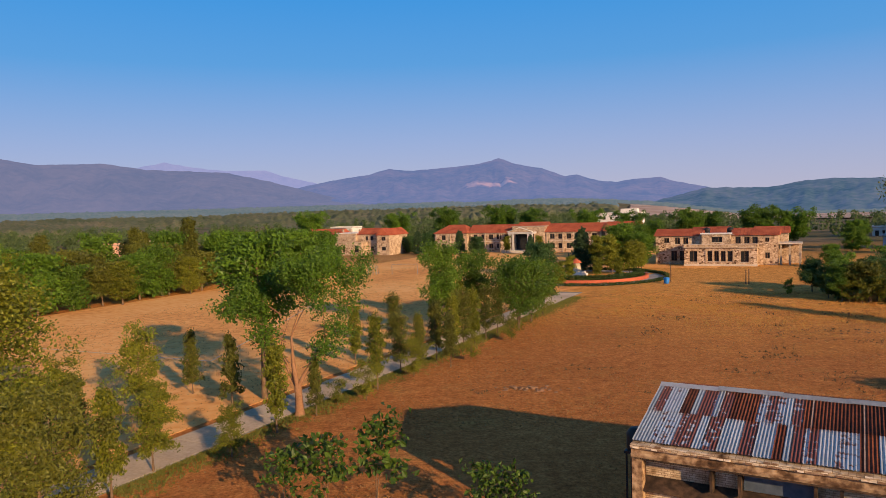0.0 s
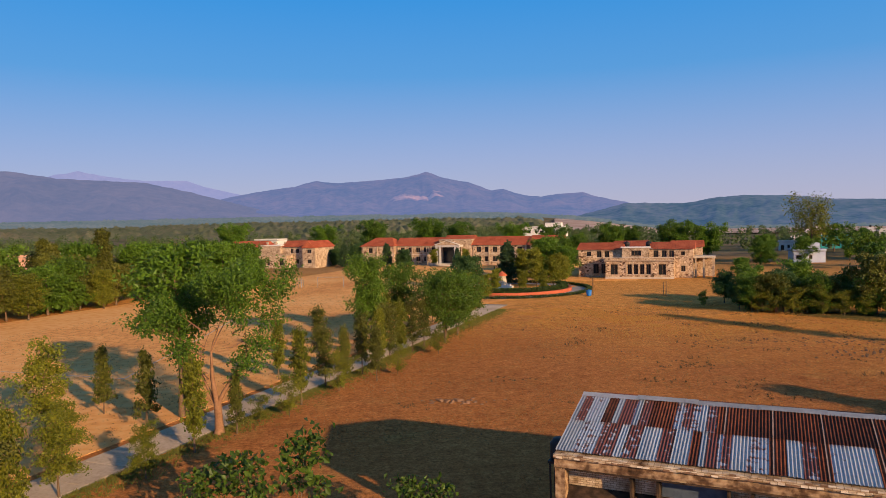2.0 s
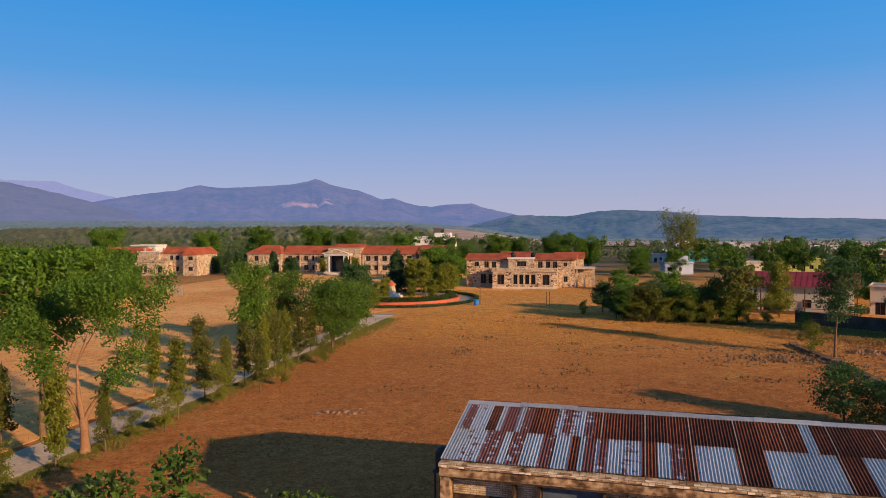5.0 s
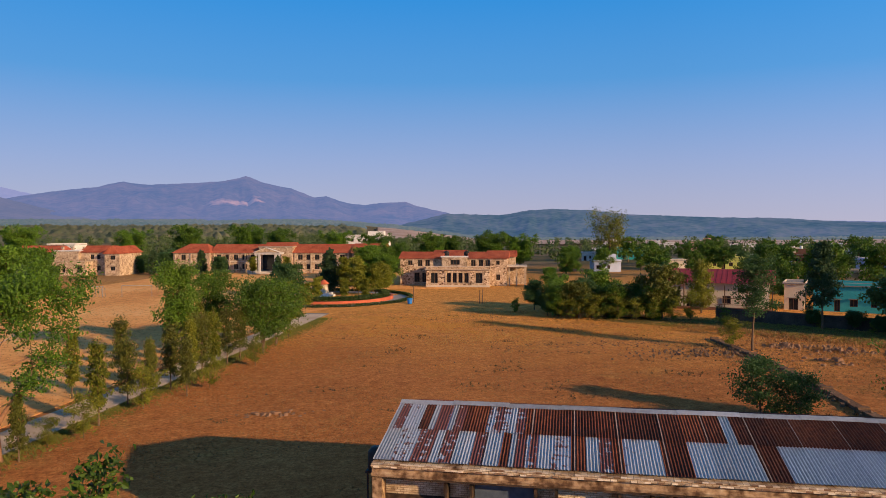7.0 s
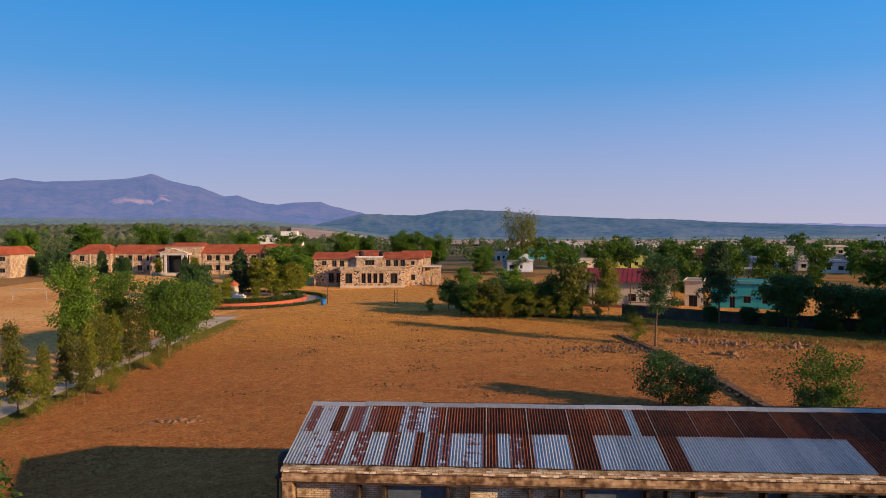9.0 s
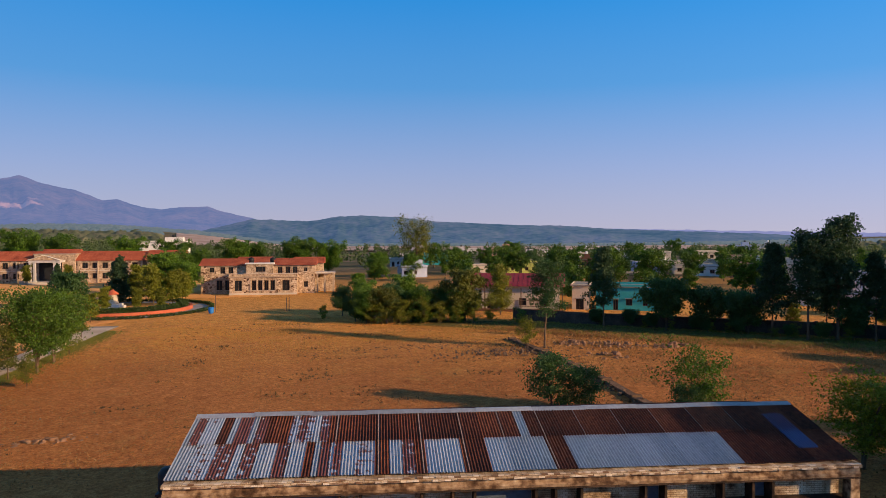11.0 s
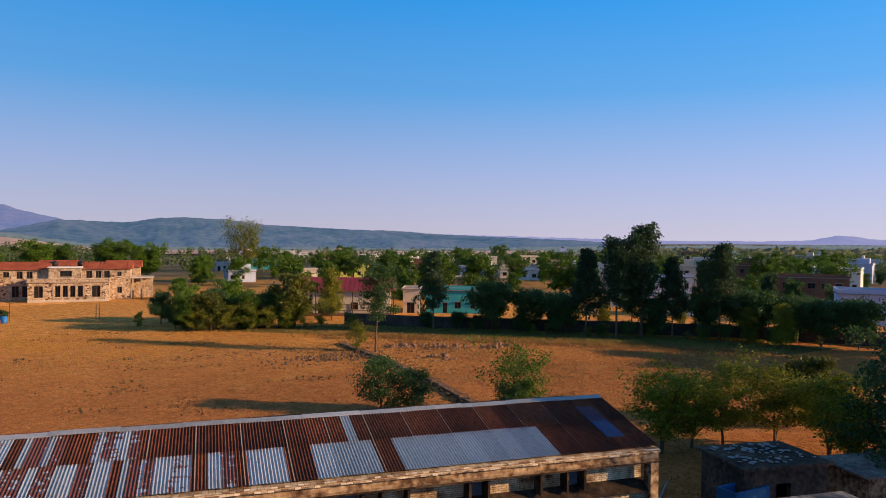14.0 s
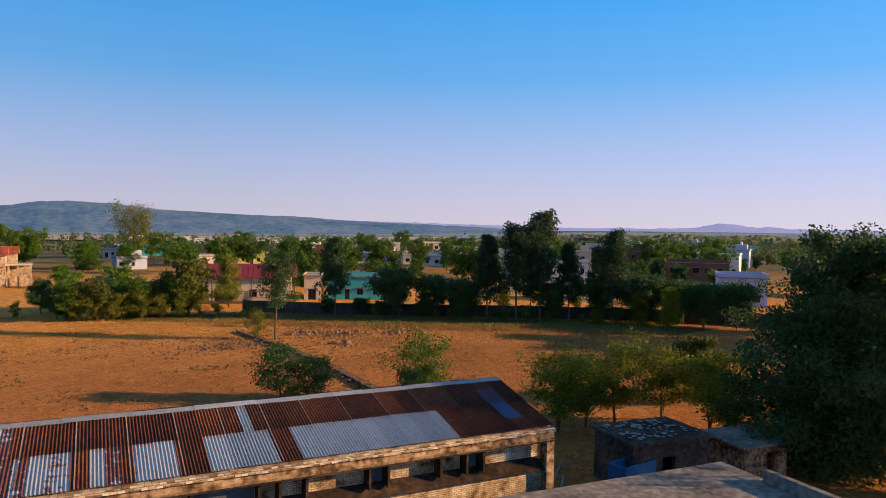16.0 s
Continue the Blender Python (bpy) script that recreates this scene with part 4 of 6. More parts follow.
def side_building():
    base = pose(57.3, 164.2, 0, 0, 0, -27.4)
    t = thing("side_building", base @ pose(-0.9, 0, 0) @ Matrix.Diagonal((0.9, 1, 1, 1)), "two-storey rubble stone school building with a terrace", "building")
    up = [(-5.8, 5.2, 1.3, 1.2), (-3.0, 4.9, 1.3, 1.6), (-0.9, 4.9, 1.3, 1.6), (12.0, 4.95, 1.3, 1.6), (14.1, 4.95, 1.3, 1.6), (16.0, 4.95, 1.3, 1.6), (19.0, 5.3, 1.0, 1.0),
          (-4.0, 0.9, 1.5, 2.4), (-1.8, 0.9, 1.2, 2.4), (19.0, 1.5, 1.1, 1.4)]
    wing(t, -8.0, 22.0, 4.0, 13.5, 7.0, up)
    gable_roof(t, -8.0, 3.6, 4.0, 13.5, 7.0, 8.45)
    gable_roof(t, 11.4, 22.0, 4.0, 13.5, 7.0, 8.45)
    part("flat_roof", boxes((3.2, 11.8, 3.5, 13.0, 6.95, 7.1)), M["concrete"], t)
    # raised middle bay with a white coping
    mid = [(6.4, 5.35, 2.6, 1.3)]
    part("bay", wall_boxes(bmesh.new(), 4.0, 11.0, 4.55, 7.25, 2.6, 2.95, mid), M["stone"], t)
    part("bay_side", boxes((4.0, 4.35, 2.95, 4.0, 4.55, 7.25)), M["stone"], t)
    part("bay_side", boxes((10.65, 11.0, 2.95, 4.0, 4.55, 7.25)), M["stone"], t)
    window(t, *mid[0], 2.6, bars=2)
    part("coping", boxes((3.7, 11.3, 2.3, 4.2, 7.253, 7.55)), M["white"], t, "white painted coping")
    # ground-floor front with a terrace on top
    low = [(1.3, 1.0, 1.9, 2.5), (5.7, 1.1, 1.15, 2.4), (7.3, 1.1, 1.15, 2.4), (8.9, 1.1, 1.15, 2.4), (10.5, 1.1, 1.15, 2.4), (13.6, 1.0, 1.9, 2.5)]
    part("terrace_wall", wall_boxes(bmesh.new(), 0, 17.4, 0, 4.2, 0, 0.4, low), M["stone"], t)
    box_parts("terrace_wall", [(0, 0.4, 0.4, 4.0, 0, 4.2), (17.0, 17.4, 0.4, 4.0, 0, 4.2)], M["stone"], t)
    for h in low:
        window(t, *h, 0, bars=1, depth=0.3)
    for u in (5.35, 7.0, 8.6, 10.2, 11.9):
        part("pilaster", boxes((u - 0.12, u + 0.12, -0.18, -0.002, 0.9, 3.7)), M["stone_trim"], t)
    part("cornice", boxes((-0.25, 17.65, -0.35, 4.0, 4.203, 4.42)), M["stone_trim"], t)
    box_parts("parapet", [(-0.1, 17.5, -0.12, 0.13, 4.423, 5.0), (-0.1, 0.15, 0.13, 3.98, 4.423, 5.0), (17.25, 17.5, 0.13, 3.98, 4.423, 5.0)], M["stone"], t)
    part("coping", boxes((-0.2, 17.6, -0.2, 0.22, 5.003, 5.1)), M["plaster"], t)
    part("plinth", boxes((-0.08, 17.48, -0.09, -0.002, 0, 0.5)), M["plaster"], t)
    # side porch
    part("porch_slab", boxes((22.0, 27.5, 5.0, 10.0, 4.7, 5.05)), M["plaster"], t)
    for u in (22.6, 24.6, 26.9):
        part("porch_pillar", boxes((u - 0.2, u + 0.2, 5.2, 5.6, 0, 4.69)), M["stone_trim"], t)
    part("porch_wall", boxes((22.0, 27.3, 9.5, 9.9, 0, 4.69)), M["stone"], t)
    # second roof behind
    wing(t, 0.0, 9.0, 15.0, 23.0, 7.2, [])
    gable_roof(t, 0.0, 9.0, 15.0, 23.0, 7.2, 8.5)
    wing(t, 16.0, 24.0, 15.0, 22.0, 7.0, [])
    gable_roof(t, 16.0, 24.0, 15.0, 22.0, 7.0, 8.4)
    stone_row(t, 0.2, 17.2, 0.6, 4.0, 0, 150, 4, low)
    stone_row(t, 11.5, 21.8, 0.5, 6.6, 4.0, 60, 5, up)
    stone_row(t, -7.8, -0.2, 0.5, 6.6, 4.0, 70, 6, up)
    for u in (4.6, 10.4):
        tk = thing("water_tank", base @ pose(u * 0.9 - 0.9, 8, 7.1), "black plastic water tank on the flat roof", "water tank", "roof tanks")
        bm = bmesh.new()
        tube(bm, [Vector((0, 0, z)) for z in (0, 0.1, 0.7, 0.75, 1.3, 1.5, 1.55)], [0.62, 0.68, 0.68, 0.71, 0.68, 0.4, 0.2], 16)
        part("tank_body", bm, M["tank"], tk)
        bm = bmesh.new()
        tube(bm, [Vector((0, 0, 1.55)), Vector((0, 0, 1.63))], [0.25, 0.25], 12)
        part("lid", bm, M["tank"], tk)


side_building()


def main_building():
    t = thing("main_building", pose(22.5, 237.5, 0, 0, 0, -27.4) @ pose(2.3, 0, 0) @ Matrix.Diagonal((1.078, 1, 1, 1)), "long two-storey stone college building with red tiled roofs", "building")

    def rows(u0, u1, step, w=1.5):
        n = int((u1 - u0) / step)
        o = (u1 - u0 - n * step) / 2 + (step - w) / 2
        return [(u0 + o + i * step, z, w, 1.7) for i in range(n) for z in (1.2, 4.3)]
    for u0, u1, y0, y1, e, r, step in ((-28, -16.3, -1.2, 10, 6.75, 9.5, 5.2), (-16.3, -1.0, 0.6, 10, 6.7, 9.3, 2.7), (9.4, 27.0, 0.6, 10, 6.7, 9.3, 2.6), (28.2, 37.3, -0.8, 10, 6.75, 9.5, 4.2)):
        hs = rows(u0 + 0.6, u1 - 0.6, step, 1.5)
        wing(t, u0, u1, y0, y1, e, hs)
        gable_roof(t, u0, u1, y0, y1, e, r, hip=0 if u1 > 30 else (3.5 if u0 < -20 else 0))
        part("string_course", boxes((u0 - 0.05, u1 + 0.05, y0 - 0.14, y0 - 0.003, 3.5, 3.75)), M["plaster"], t)
        stone_row(t, u0 + 0.3, u1 - 0.3, 0.5, 6.3, y0, 28, int(u0) + 60, hs)
        for i in range(int((u1 - u0) / 5)):
            q = u0 + 0.5 + i * 5
            part("pier", boxes((q, q + 0.35, y0 - 0.3, y0 - 0.004, 0, 6.4)), M["stone_trim"], t)
    # dark boxes standing in for the shaded gaps between roof parts
    part("link", boxes((27.0, 28.2, 0.2, 9, 0, 6.9)), M["frame_wood"], t)
    part("link", boxes((-16.9, -16.3, -0.2, 0.6, 0, 6.6)), M["frame_wood"], t)
    # middle block and portico
    part("entrance_block", boxes((-1.0, 9.4, 0.0, 10, 0, 8.4)), M["stone"], t)
    part("coping", boxes((-1.2, 9.6, -0.2, 10.2, 8.403, 8.65)), M["stone_trim"], t)
    gable_roof(t, -0.6, 9.0, 3, 10, 8.5, 9.9, over=0.1, gables=False)
    # flat dark sheet on the wall, put in for the shade of the entrance
    part("entrance_recess", boxes((0.2, 6.0, -0.06, -0.003, 0.8, 6.2)), M["glass_dark"], t)
    por = part("portico", boxes((-0.9, 6.9, -4.2, -0.01, 6.2, 6.9)), M["pillar"], t, "grey pillared portico with a pediment")
    bm = bmesh.new()
    prism(bm, [(-1.1, 6.903), (7.1, 6.903), (3.0, 8.3)], -4.4, -0.02)
    part("pediment", bm, M["stone"], por)
    bm = bmesh.new()
    tube(bm, [Vector((-1.2, -4.5, 6.95)), Vector((3, -4.5, 8.4)), Vector((7.2, -4.5, 6.95))], [0.16] * 3, 4)
    part("cornice", bm, M["white"], por)
    for u in (-0.6, 0.5, 5.5, 6.6):
        bm = boxes((u - 0.28, u + 0.28, -4.1, -3.5, 0.75, 6.195), (u - 0.38, u + 0.38, -4.2, -3.4, 0.7, 1.0))
        part("pillar", bm, M["pillar"], por)
    part("steps", boxes(*[(-1.6 - 0.3 * i, 7.6 + 0.3 * i, -4.6 - 0.35 * i, -0.05, 0, 0.75 - 0.17 * i) for i in range(4)]), M["plaster"], t)
    box_parts("ramp_wall", [(-3.6, -1.7, -3.5, -3.2, 0, 1.1), (7.7, 9.6, -3.5, -3.2, 0, 1.1)], M["plaster"], t)
    part("window", boxes((2.3, 3.7, -0.12, -0.064, 5.0, 6.0)), M["glass_dark"], t)


main_building()


def west_building():
    t = thing("west_building", pose(-34.8, 248.3, 0, 0, 0, -27.4) @ pose(-1.8, 0, 0), "stone school building with gabled wings and red roofs", "building")
    low = [(-7.5 + 1.7 * i, 1.0, 1.1, 2.3) for i in range(6)] + [(6.0, 1.0, 1.8, 2.3)]
    part("terrace_wall", wall_boxes(bmesh.new(), -9.5, 9.0, 0, 4.4, 0, 0.4, low), M["stone"], t)
    box_parts("terrace_wall", [(-9.5, -9.1, 0.4, 4, 0, 4.4), (8.6, 9.0, 0.4, 4, 0, 4.4)], M["stone"], t)
    for h in low:
        window(t, *h, 0)
    part("cornice", boxes((-9.7, 9.2, -0.3, 4, 4.403, 4.65)), M["stone_trim"], t)
    box_parts("parapet", [(-9.5, 9.0, -0.1, 0.15, 4.653, 5.2)], M["stone"], t)
    up = [(-8, 5.0, 1.3, 1.5), (-5, 5.0, 1.3, 1.5), (8.0, 5.0, 1.3, 1.5), (10.2, 5.0, 1.3, 1.5), (10.2, 1.4, 1.3, 1.5)]
    wing(t, -18, 14.5, 4, 12, 7.3, up)
    gable_roof(t, -18, -3.5, 4, 12, 7.3, 9.3)
    gable_roof(t, 4.8, 14.5, 4, 12, 7.3, 9.3)
    part("bay", boxes((-3.5, 4.8, 2.8, 4.0, 4.66, 7.6)), M["stone"], t)
    part("coping", boxes((-3.8, 5.1, 2.6, 12, 7.603, 7.85)), M["white"], t)
    for u in (-3.0, 0.5, 4.4):
        part("chimney", boxes((u - 0.3, u + 0.3, 6, 6.7, 7.86, 9.0)), M["stone_trim"], t)
    for u0, u1, y0 in ((14.5, 19.5, 1.5),):
        hs = [(u0 + 1.8, 5.0, 1.7, 1.3), (u0 + 1.8, 1.6, 1.7, 1.3)]
        wing(t, u0, u1, y0, 14, 7.0, hs, wall="stone")
        gable_roof(t, u0, u1, y0, 14, 7.0, 9.2, along=False)
    stone_row(t, -9.3, 8.8, 0.5, 4.2, 0, 60, 8, low)


west_building()


# ---- houses ----
def house(x, y, w, d, h, colour, label, turn=-20.0, storeys=1, parapet=0.5, seed=0, tank=False, group="houses of the town", roof=None, z=0.0):
    """A plain flat-roofed house: walls with window holes, doors, roof slab, parapet."""
    rnd = random.Random(seed)
    t = thing("house", pose(x, y, z, 0, 0, turn), label, "house", group)
    holes = []
    sh = h / storeys
    for s in range(storeys):
        u = rnd.uniform(0.6, 1.2)
        while u < w - 1.6:
            ww = rnd.choice((0.9, 1.2, 1.5))
            door = s == 0 and rnd.random() < 0.25
            holes.append((u, s * sh + (0.05 if door else 0.95), ww, 2.05 if door else 1.25))
            u += ww + rnd.uniform(0.9, 2.2)
    part("wall", wall_boxes(bmesh.new(), 0, w, 0, h, 0, 0.25, holes), M[colour], t)
    box_parts("wall", [(0, 0.25, 0.25, d, 0, h), (w - 0.25, w, 0.25, d, 0, h), (0.25, w - 0.25, d - 0.25, d, 0, h)], M[colour], t)
    for k in holes:
        window(t, *k, 0, depth=0.12, sill=False)
    box_parts("sunshade", [*[(k[0] - 0.2, k[0] + k[2] + 0.2, -0.5, -0.002, k[1] + k[3] + 0.05, k[1] + k[3] + 0.13) for k in holes]], M["concrete"], t)
    if roof:
        gable_roof(t, 0, w, 0, d, h + 0.13, h + 2.0, over=0.9, wall=colour)
    else:
        part("roof", boxes((-0.35, w + 0.35, -0.35, d + 0.35, h + 0.003, h + 0.16)), M["concrete"], t)
        if parapet:
            box_parts("parapet", [(-0.2, w + 0.2, -0.2, 0, h + 0.163, h + 0.16 + parapet), (-0.2, 0, 0, d, h + 0.163, h + 0.16 + parapet), (w, w + 0.2, 0, d, h + 0.163, h + 0.16 + parapet), (0, w, d - 0.2, d, h + 0.163, h + 0.16 + parapet)], M[colour], t)
        if tank:
            st = part("stair_room", boxes((w * 0.55, w * 0.9, d * 0.4, d * 0.85, h + 0.163, h + 2.3)), M[colour], t)
            bm = bmesh.new()
            tube(bm, [Vector((w * 0.7, d * 0.6, h + q)) for q in (2.3, 2.4, 3.2, 3.4, 3.45)], [0.5, 0.55, 0.55, 0.3, 0.15], 12)
            part("water_tank", bm, M["tank"] if rnd.random() < 0.5 else M["white"], st)
    return t


M["cream"] = mat("cream_wall", [(0.50, 0.42, 0.32), (0.68, 0.60, 0.48)], 0.9, 0.4, 5, 0.1)
M["pale"] = mat("white_wall", [(0.56, 0.54, 0.52), (0.76, 0.74, 0.72)], 0.9, 0.4, 5, 0.1)
M["teal"] = mat("teal_wall", [(0.03, 0.30, 0.32), (0.06, 0.42, 0.44)], 0.85, 0.5, 5, 0.1)
M["pinkish"] = mat("pink_wall", [(0.48, 0.27, 0.19), (0.60, 0.36, 0.26)], 0.9, 0.4, 5, 0.1)
M["lime"] = mat("lime_wall", [(0.48, 0.52, 0.12), (0.60, 0.62, 0.20)], 0.9, 0.4, 5, 0.1)
M["brown"] = mat("brown_brick_wall", [(0.16, 0.075, 0.05), (0.28, 0.14, 0.09)], 0.9, 0.6, 5, 0.2)
M["blue_wall"] = mat("pale_blue_wall", [(0.36, 0.42, 0.60), (0.52, 0.58, 0.74)], 0.85, 0.4, 5, 0.1)
M["blue_deep"] = mat("blue_paint", [(0.02, 0.12, 0.30), (0.04, 0.18, 0.40)], 0.7, 0.6, 5, 0.1)
M["maroon_roof"] = mat("maroon_sheet_roof", [(0.20, 0.025, 0.04), (0.30, 0.045, 0.06)], 0.6, 0.6, 5, 0.2)
M["earth"] = mat("bare_earth", [(0.20, 0.11, 0.07), (0.34, 0.20, 0.12)], 1.0, 0.5, 5, 0.5)


def red_house():
    t = thing("bungalow", pose(83.5, 107.0, 0, 0, 0, -46), "cream bungalow with a maroon sheet roof and verandah posts", "house")
    hs = [(1.0, 1.0, 1.2, 1.4), (3.4, 0.1, 1.1, 2.2), (9.5, 1.0, 1.4, 1.4), (13.5, 1.0, 1.4, 1.4)]
    part("wall", wall_boxes(bmesh.new(), 0, 17, 0, 4.7, 0, 0.25, hs), M["cream"], t)
    box_parts("wall", [(0, 0.25, 0.25, 8, 0, 4.7), (16.75, 17, 0.25, 8, 0, 4.7), (0.25, 16.75, 7.75, 8, 0, 4.7)], M["cream"], t)
    for h in hs:
        window(t, *h, 0, depth=0.12)
    r = gable_roof(t, 0, 17, 0, 8, 4.8, 6.9, over=1.0, wall="cream")
    r.data.materials[0] = M["maroon_roof"]
    r.children[0].data.materials[0] = M["maroon_roof"]
    for u in (-0.8, 3.2, 6.5, 10.0, 13.6, 17.6):
        part("verandah_post", boxes((u - 0.09, u + 0.09, -1.9, -1.72, 0, 4.4)), M["frame_wood"], t)
    box_parts("verandah_rail", [(-0.8, 17.6, -1.88, -1.76, 2.1, 2.2), (-0.8, 17.6, -1.88, -1.76, 1.0, 1.08)], M["frame_wood"], t)
    part("verandah_base", boxes((-0.9, 17.7, -2.0, -0.004, 0, 0.35)), M["brown"], t)


red_house()
house(99.5, 95.5, 3.2, 7, 4.6, "cream", "small cream plastered house beside a teal house", -50, seed=3, parapet=0.2)
house(103.0, 92.5, 13, 7, 4.4, "teal", "long teal painted house behind the trees", -50, seed=4, parapet=0.4)
house(135.0, 113.0, 9, 7, 4.4, "cream", "flat-roofed cream house among trees", -50, seed=5)
house(143, 29, 8.5, 9, 5.4, "blue_wall", "pale blue house with white edging and flat roof", -74, seed=6, parapet=0.7)
house(140, 36, 8.0, 6, 3.2, "blue_deep", "low blue house with a sheet roof", -74, seed=7, parapet=0.3)
house(172, 47, 14, 7, 6.6, "brown", "brown brick two-storey building", -74, seed=8, storeys=2)
house(176, 17, 9, 8, 8.0, "cream", "yellowish two-storey house with flat roof", -80, seed=9, storeys=2)
house(142, 74, 9, 7, 4.6, "pale", "white flat-roofed house behind trees", -60, seed=10, tank=True)
house(131, 60, 12, 7, 3.8, "pale", "low white house with a red sheet", -62, seed=11, parapet=0.2)
house(160, 92, 10, 8, 6.4, "cream", "two-storey cream house among trees", -58, storeys=2, seed=12, tank=True)
house(148, 66, 8, 8, 6.6, "pale", "white two-storey house behind tall trees", -62, storeys=2, seed=13)
house(178, 268, 15, 8, 4.6, "teal", "turquoise topped white house", -35, seed=14)
house(208, 250, 9, 8, 7.0, "pinkish", "pink two-storey house in the town", -38, storeys=2, seed=15, tank=True)
house(168, 196, 16, 7, 3.8, "lime", "lime green and orange low house", -38, seed=16)
house(71, 331, 22, 9, 10.5, "pale", "white block with blue tanks behind the college", -27, storeys=3, seed=17, tank=True)
house(-52, 268 + 60, 12, 8, 8, "pale", "white house behind the school", -27, storeys=2, seed=18)
house(-98, 300, 18, 8, 6.5, "cream", "cream house among trees", -10, storeys=2, seed=19)
house(-118, 235, 9, 8, 6.5, "pinkish", "pink house among trees", 0, storeys=2, seed=20)
house(-88, 196, 5, 6, 8.2, "cream", "narrow cream house among trees", 0, storeys=2, seed=21)
house(8, 281, 8, 8, 6.6, "pale", "pale grey annexe of the college in shade", -27, storeys=2, seed=22)
rr = random.Random(77)
kinds = ("pale", "cream", "pale", "pinkish", "pale", "cream", "pale", "brown", "blue_wall")
words = {"pale": "white", "cream": "cream", "pinkish": "pink", "teal": "turquoise", "brown": "brown brick", "blue_wall": "pale blue"}
for i in range(84):
    a, r = radians(rr.uniform(31, 80)), rr.uniform(225, 500)
    c = rr.choice(kinds)
    st = rr.choice((1, 1, 2)) if a > radians(50) else 1
    house(r * math.sin(a), r * math.cos(a), rr.uniform(7, 13), rr.uniform(6, 9), 3.3 * st, c, "%s flat-roofed %s town house among trees" % (words[c], "two-storey" if st == 2 else "low"), -math.degrees(a) + rr.uniform(-15, 15), storeys=st, seed=100 + i, tank=rr.random() < 0.4)


# ---- trees ----
tr = random.Random(42)
# wood along the far side of the left field
broad = tree("broad_tree", 1, 11.0, 4.6, 0.07, 6000, 0.38, "dense green broadleaf tree at the field edge", limbs=22, spread=0.8, trunk=0.28, twigs=5)
broad_b = tree("broad_tree", 2, 9.5, 4.4, 0.07, 5200, 0.38, "bushy fresh green tree at the field edge", limbs=20, spread=0.75, trunk=0.25, twigs=5, leaf="leaf_fresh", shape="wild")
olive = tree("olive_green_tree", 3, 8.5, 3.8, 0.2, 4200, 0.34, "sparse olive-brown tree with a leaning trunk", limbs=15, spread=0.7, trunk=0.2, leaf="leaf_olive", lean=0.12)
spire = tree("silver_oak", 4, 15.5, 3.2, 0.12, 6000, 0.36, "tall spire-shaped dull green silver oak", "cone", trunk=0.22, limbs=34, spread=0.55, leaf="leaf_olive", rise=0.3)
edge = [(-64, 111.5), (-61, 117), (-59, 123), (-55.5, 130), (-53.5, 135.5), (-48.5, 143.5), (-43, 151.5), (-37, 159)]
for i, (x, y) in enumerate(edge):
    plant_at((broad, broad_b, olive, broad, broad_b, olive, broad, broad_b)[i], x - 1.5, y + 1, tr.uniform(0.72, 1.0), group="wood beside the field", wide=1.0)
for i in range(34):
    f = tr.random()
    back = tr.uniform(5, 42)
    x, y = -68 + 34 * f - back * 0.86, 106 + 56 * f + back * 0.5
    plant_at(tr.choice((broad, broad_b, olive, olive, broad)), x, y, tr.uniform(0.62, 1.18), group="wood beside the field", wide=tr.uniform(0.8, 1.1))
for x, y, s in ((-54, 150, 1.02), (-68, 155, 0.9), (-62, 146, 0.84), (-45, 168, 0.78), (-60, 137, 0.72), (-74, 128, 0.8), (-50, 158, 0.7), (-80, 140, 0.85)):
    plant_at(spire, x, y, s, group="tall trees in the wood")
for x, y, s in ((-34, 168, 1.0), (-30, 176, 0.95), (-40, 170, 1.05), (-28, 168, 0.8), (-46, 163, 1.0)):
    plant_at(broad, x, y, s, group="wood beside the field")

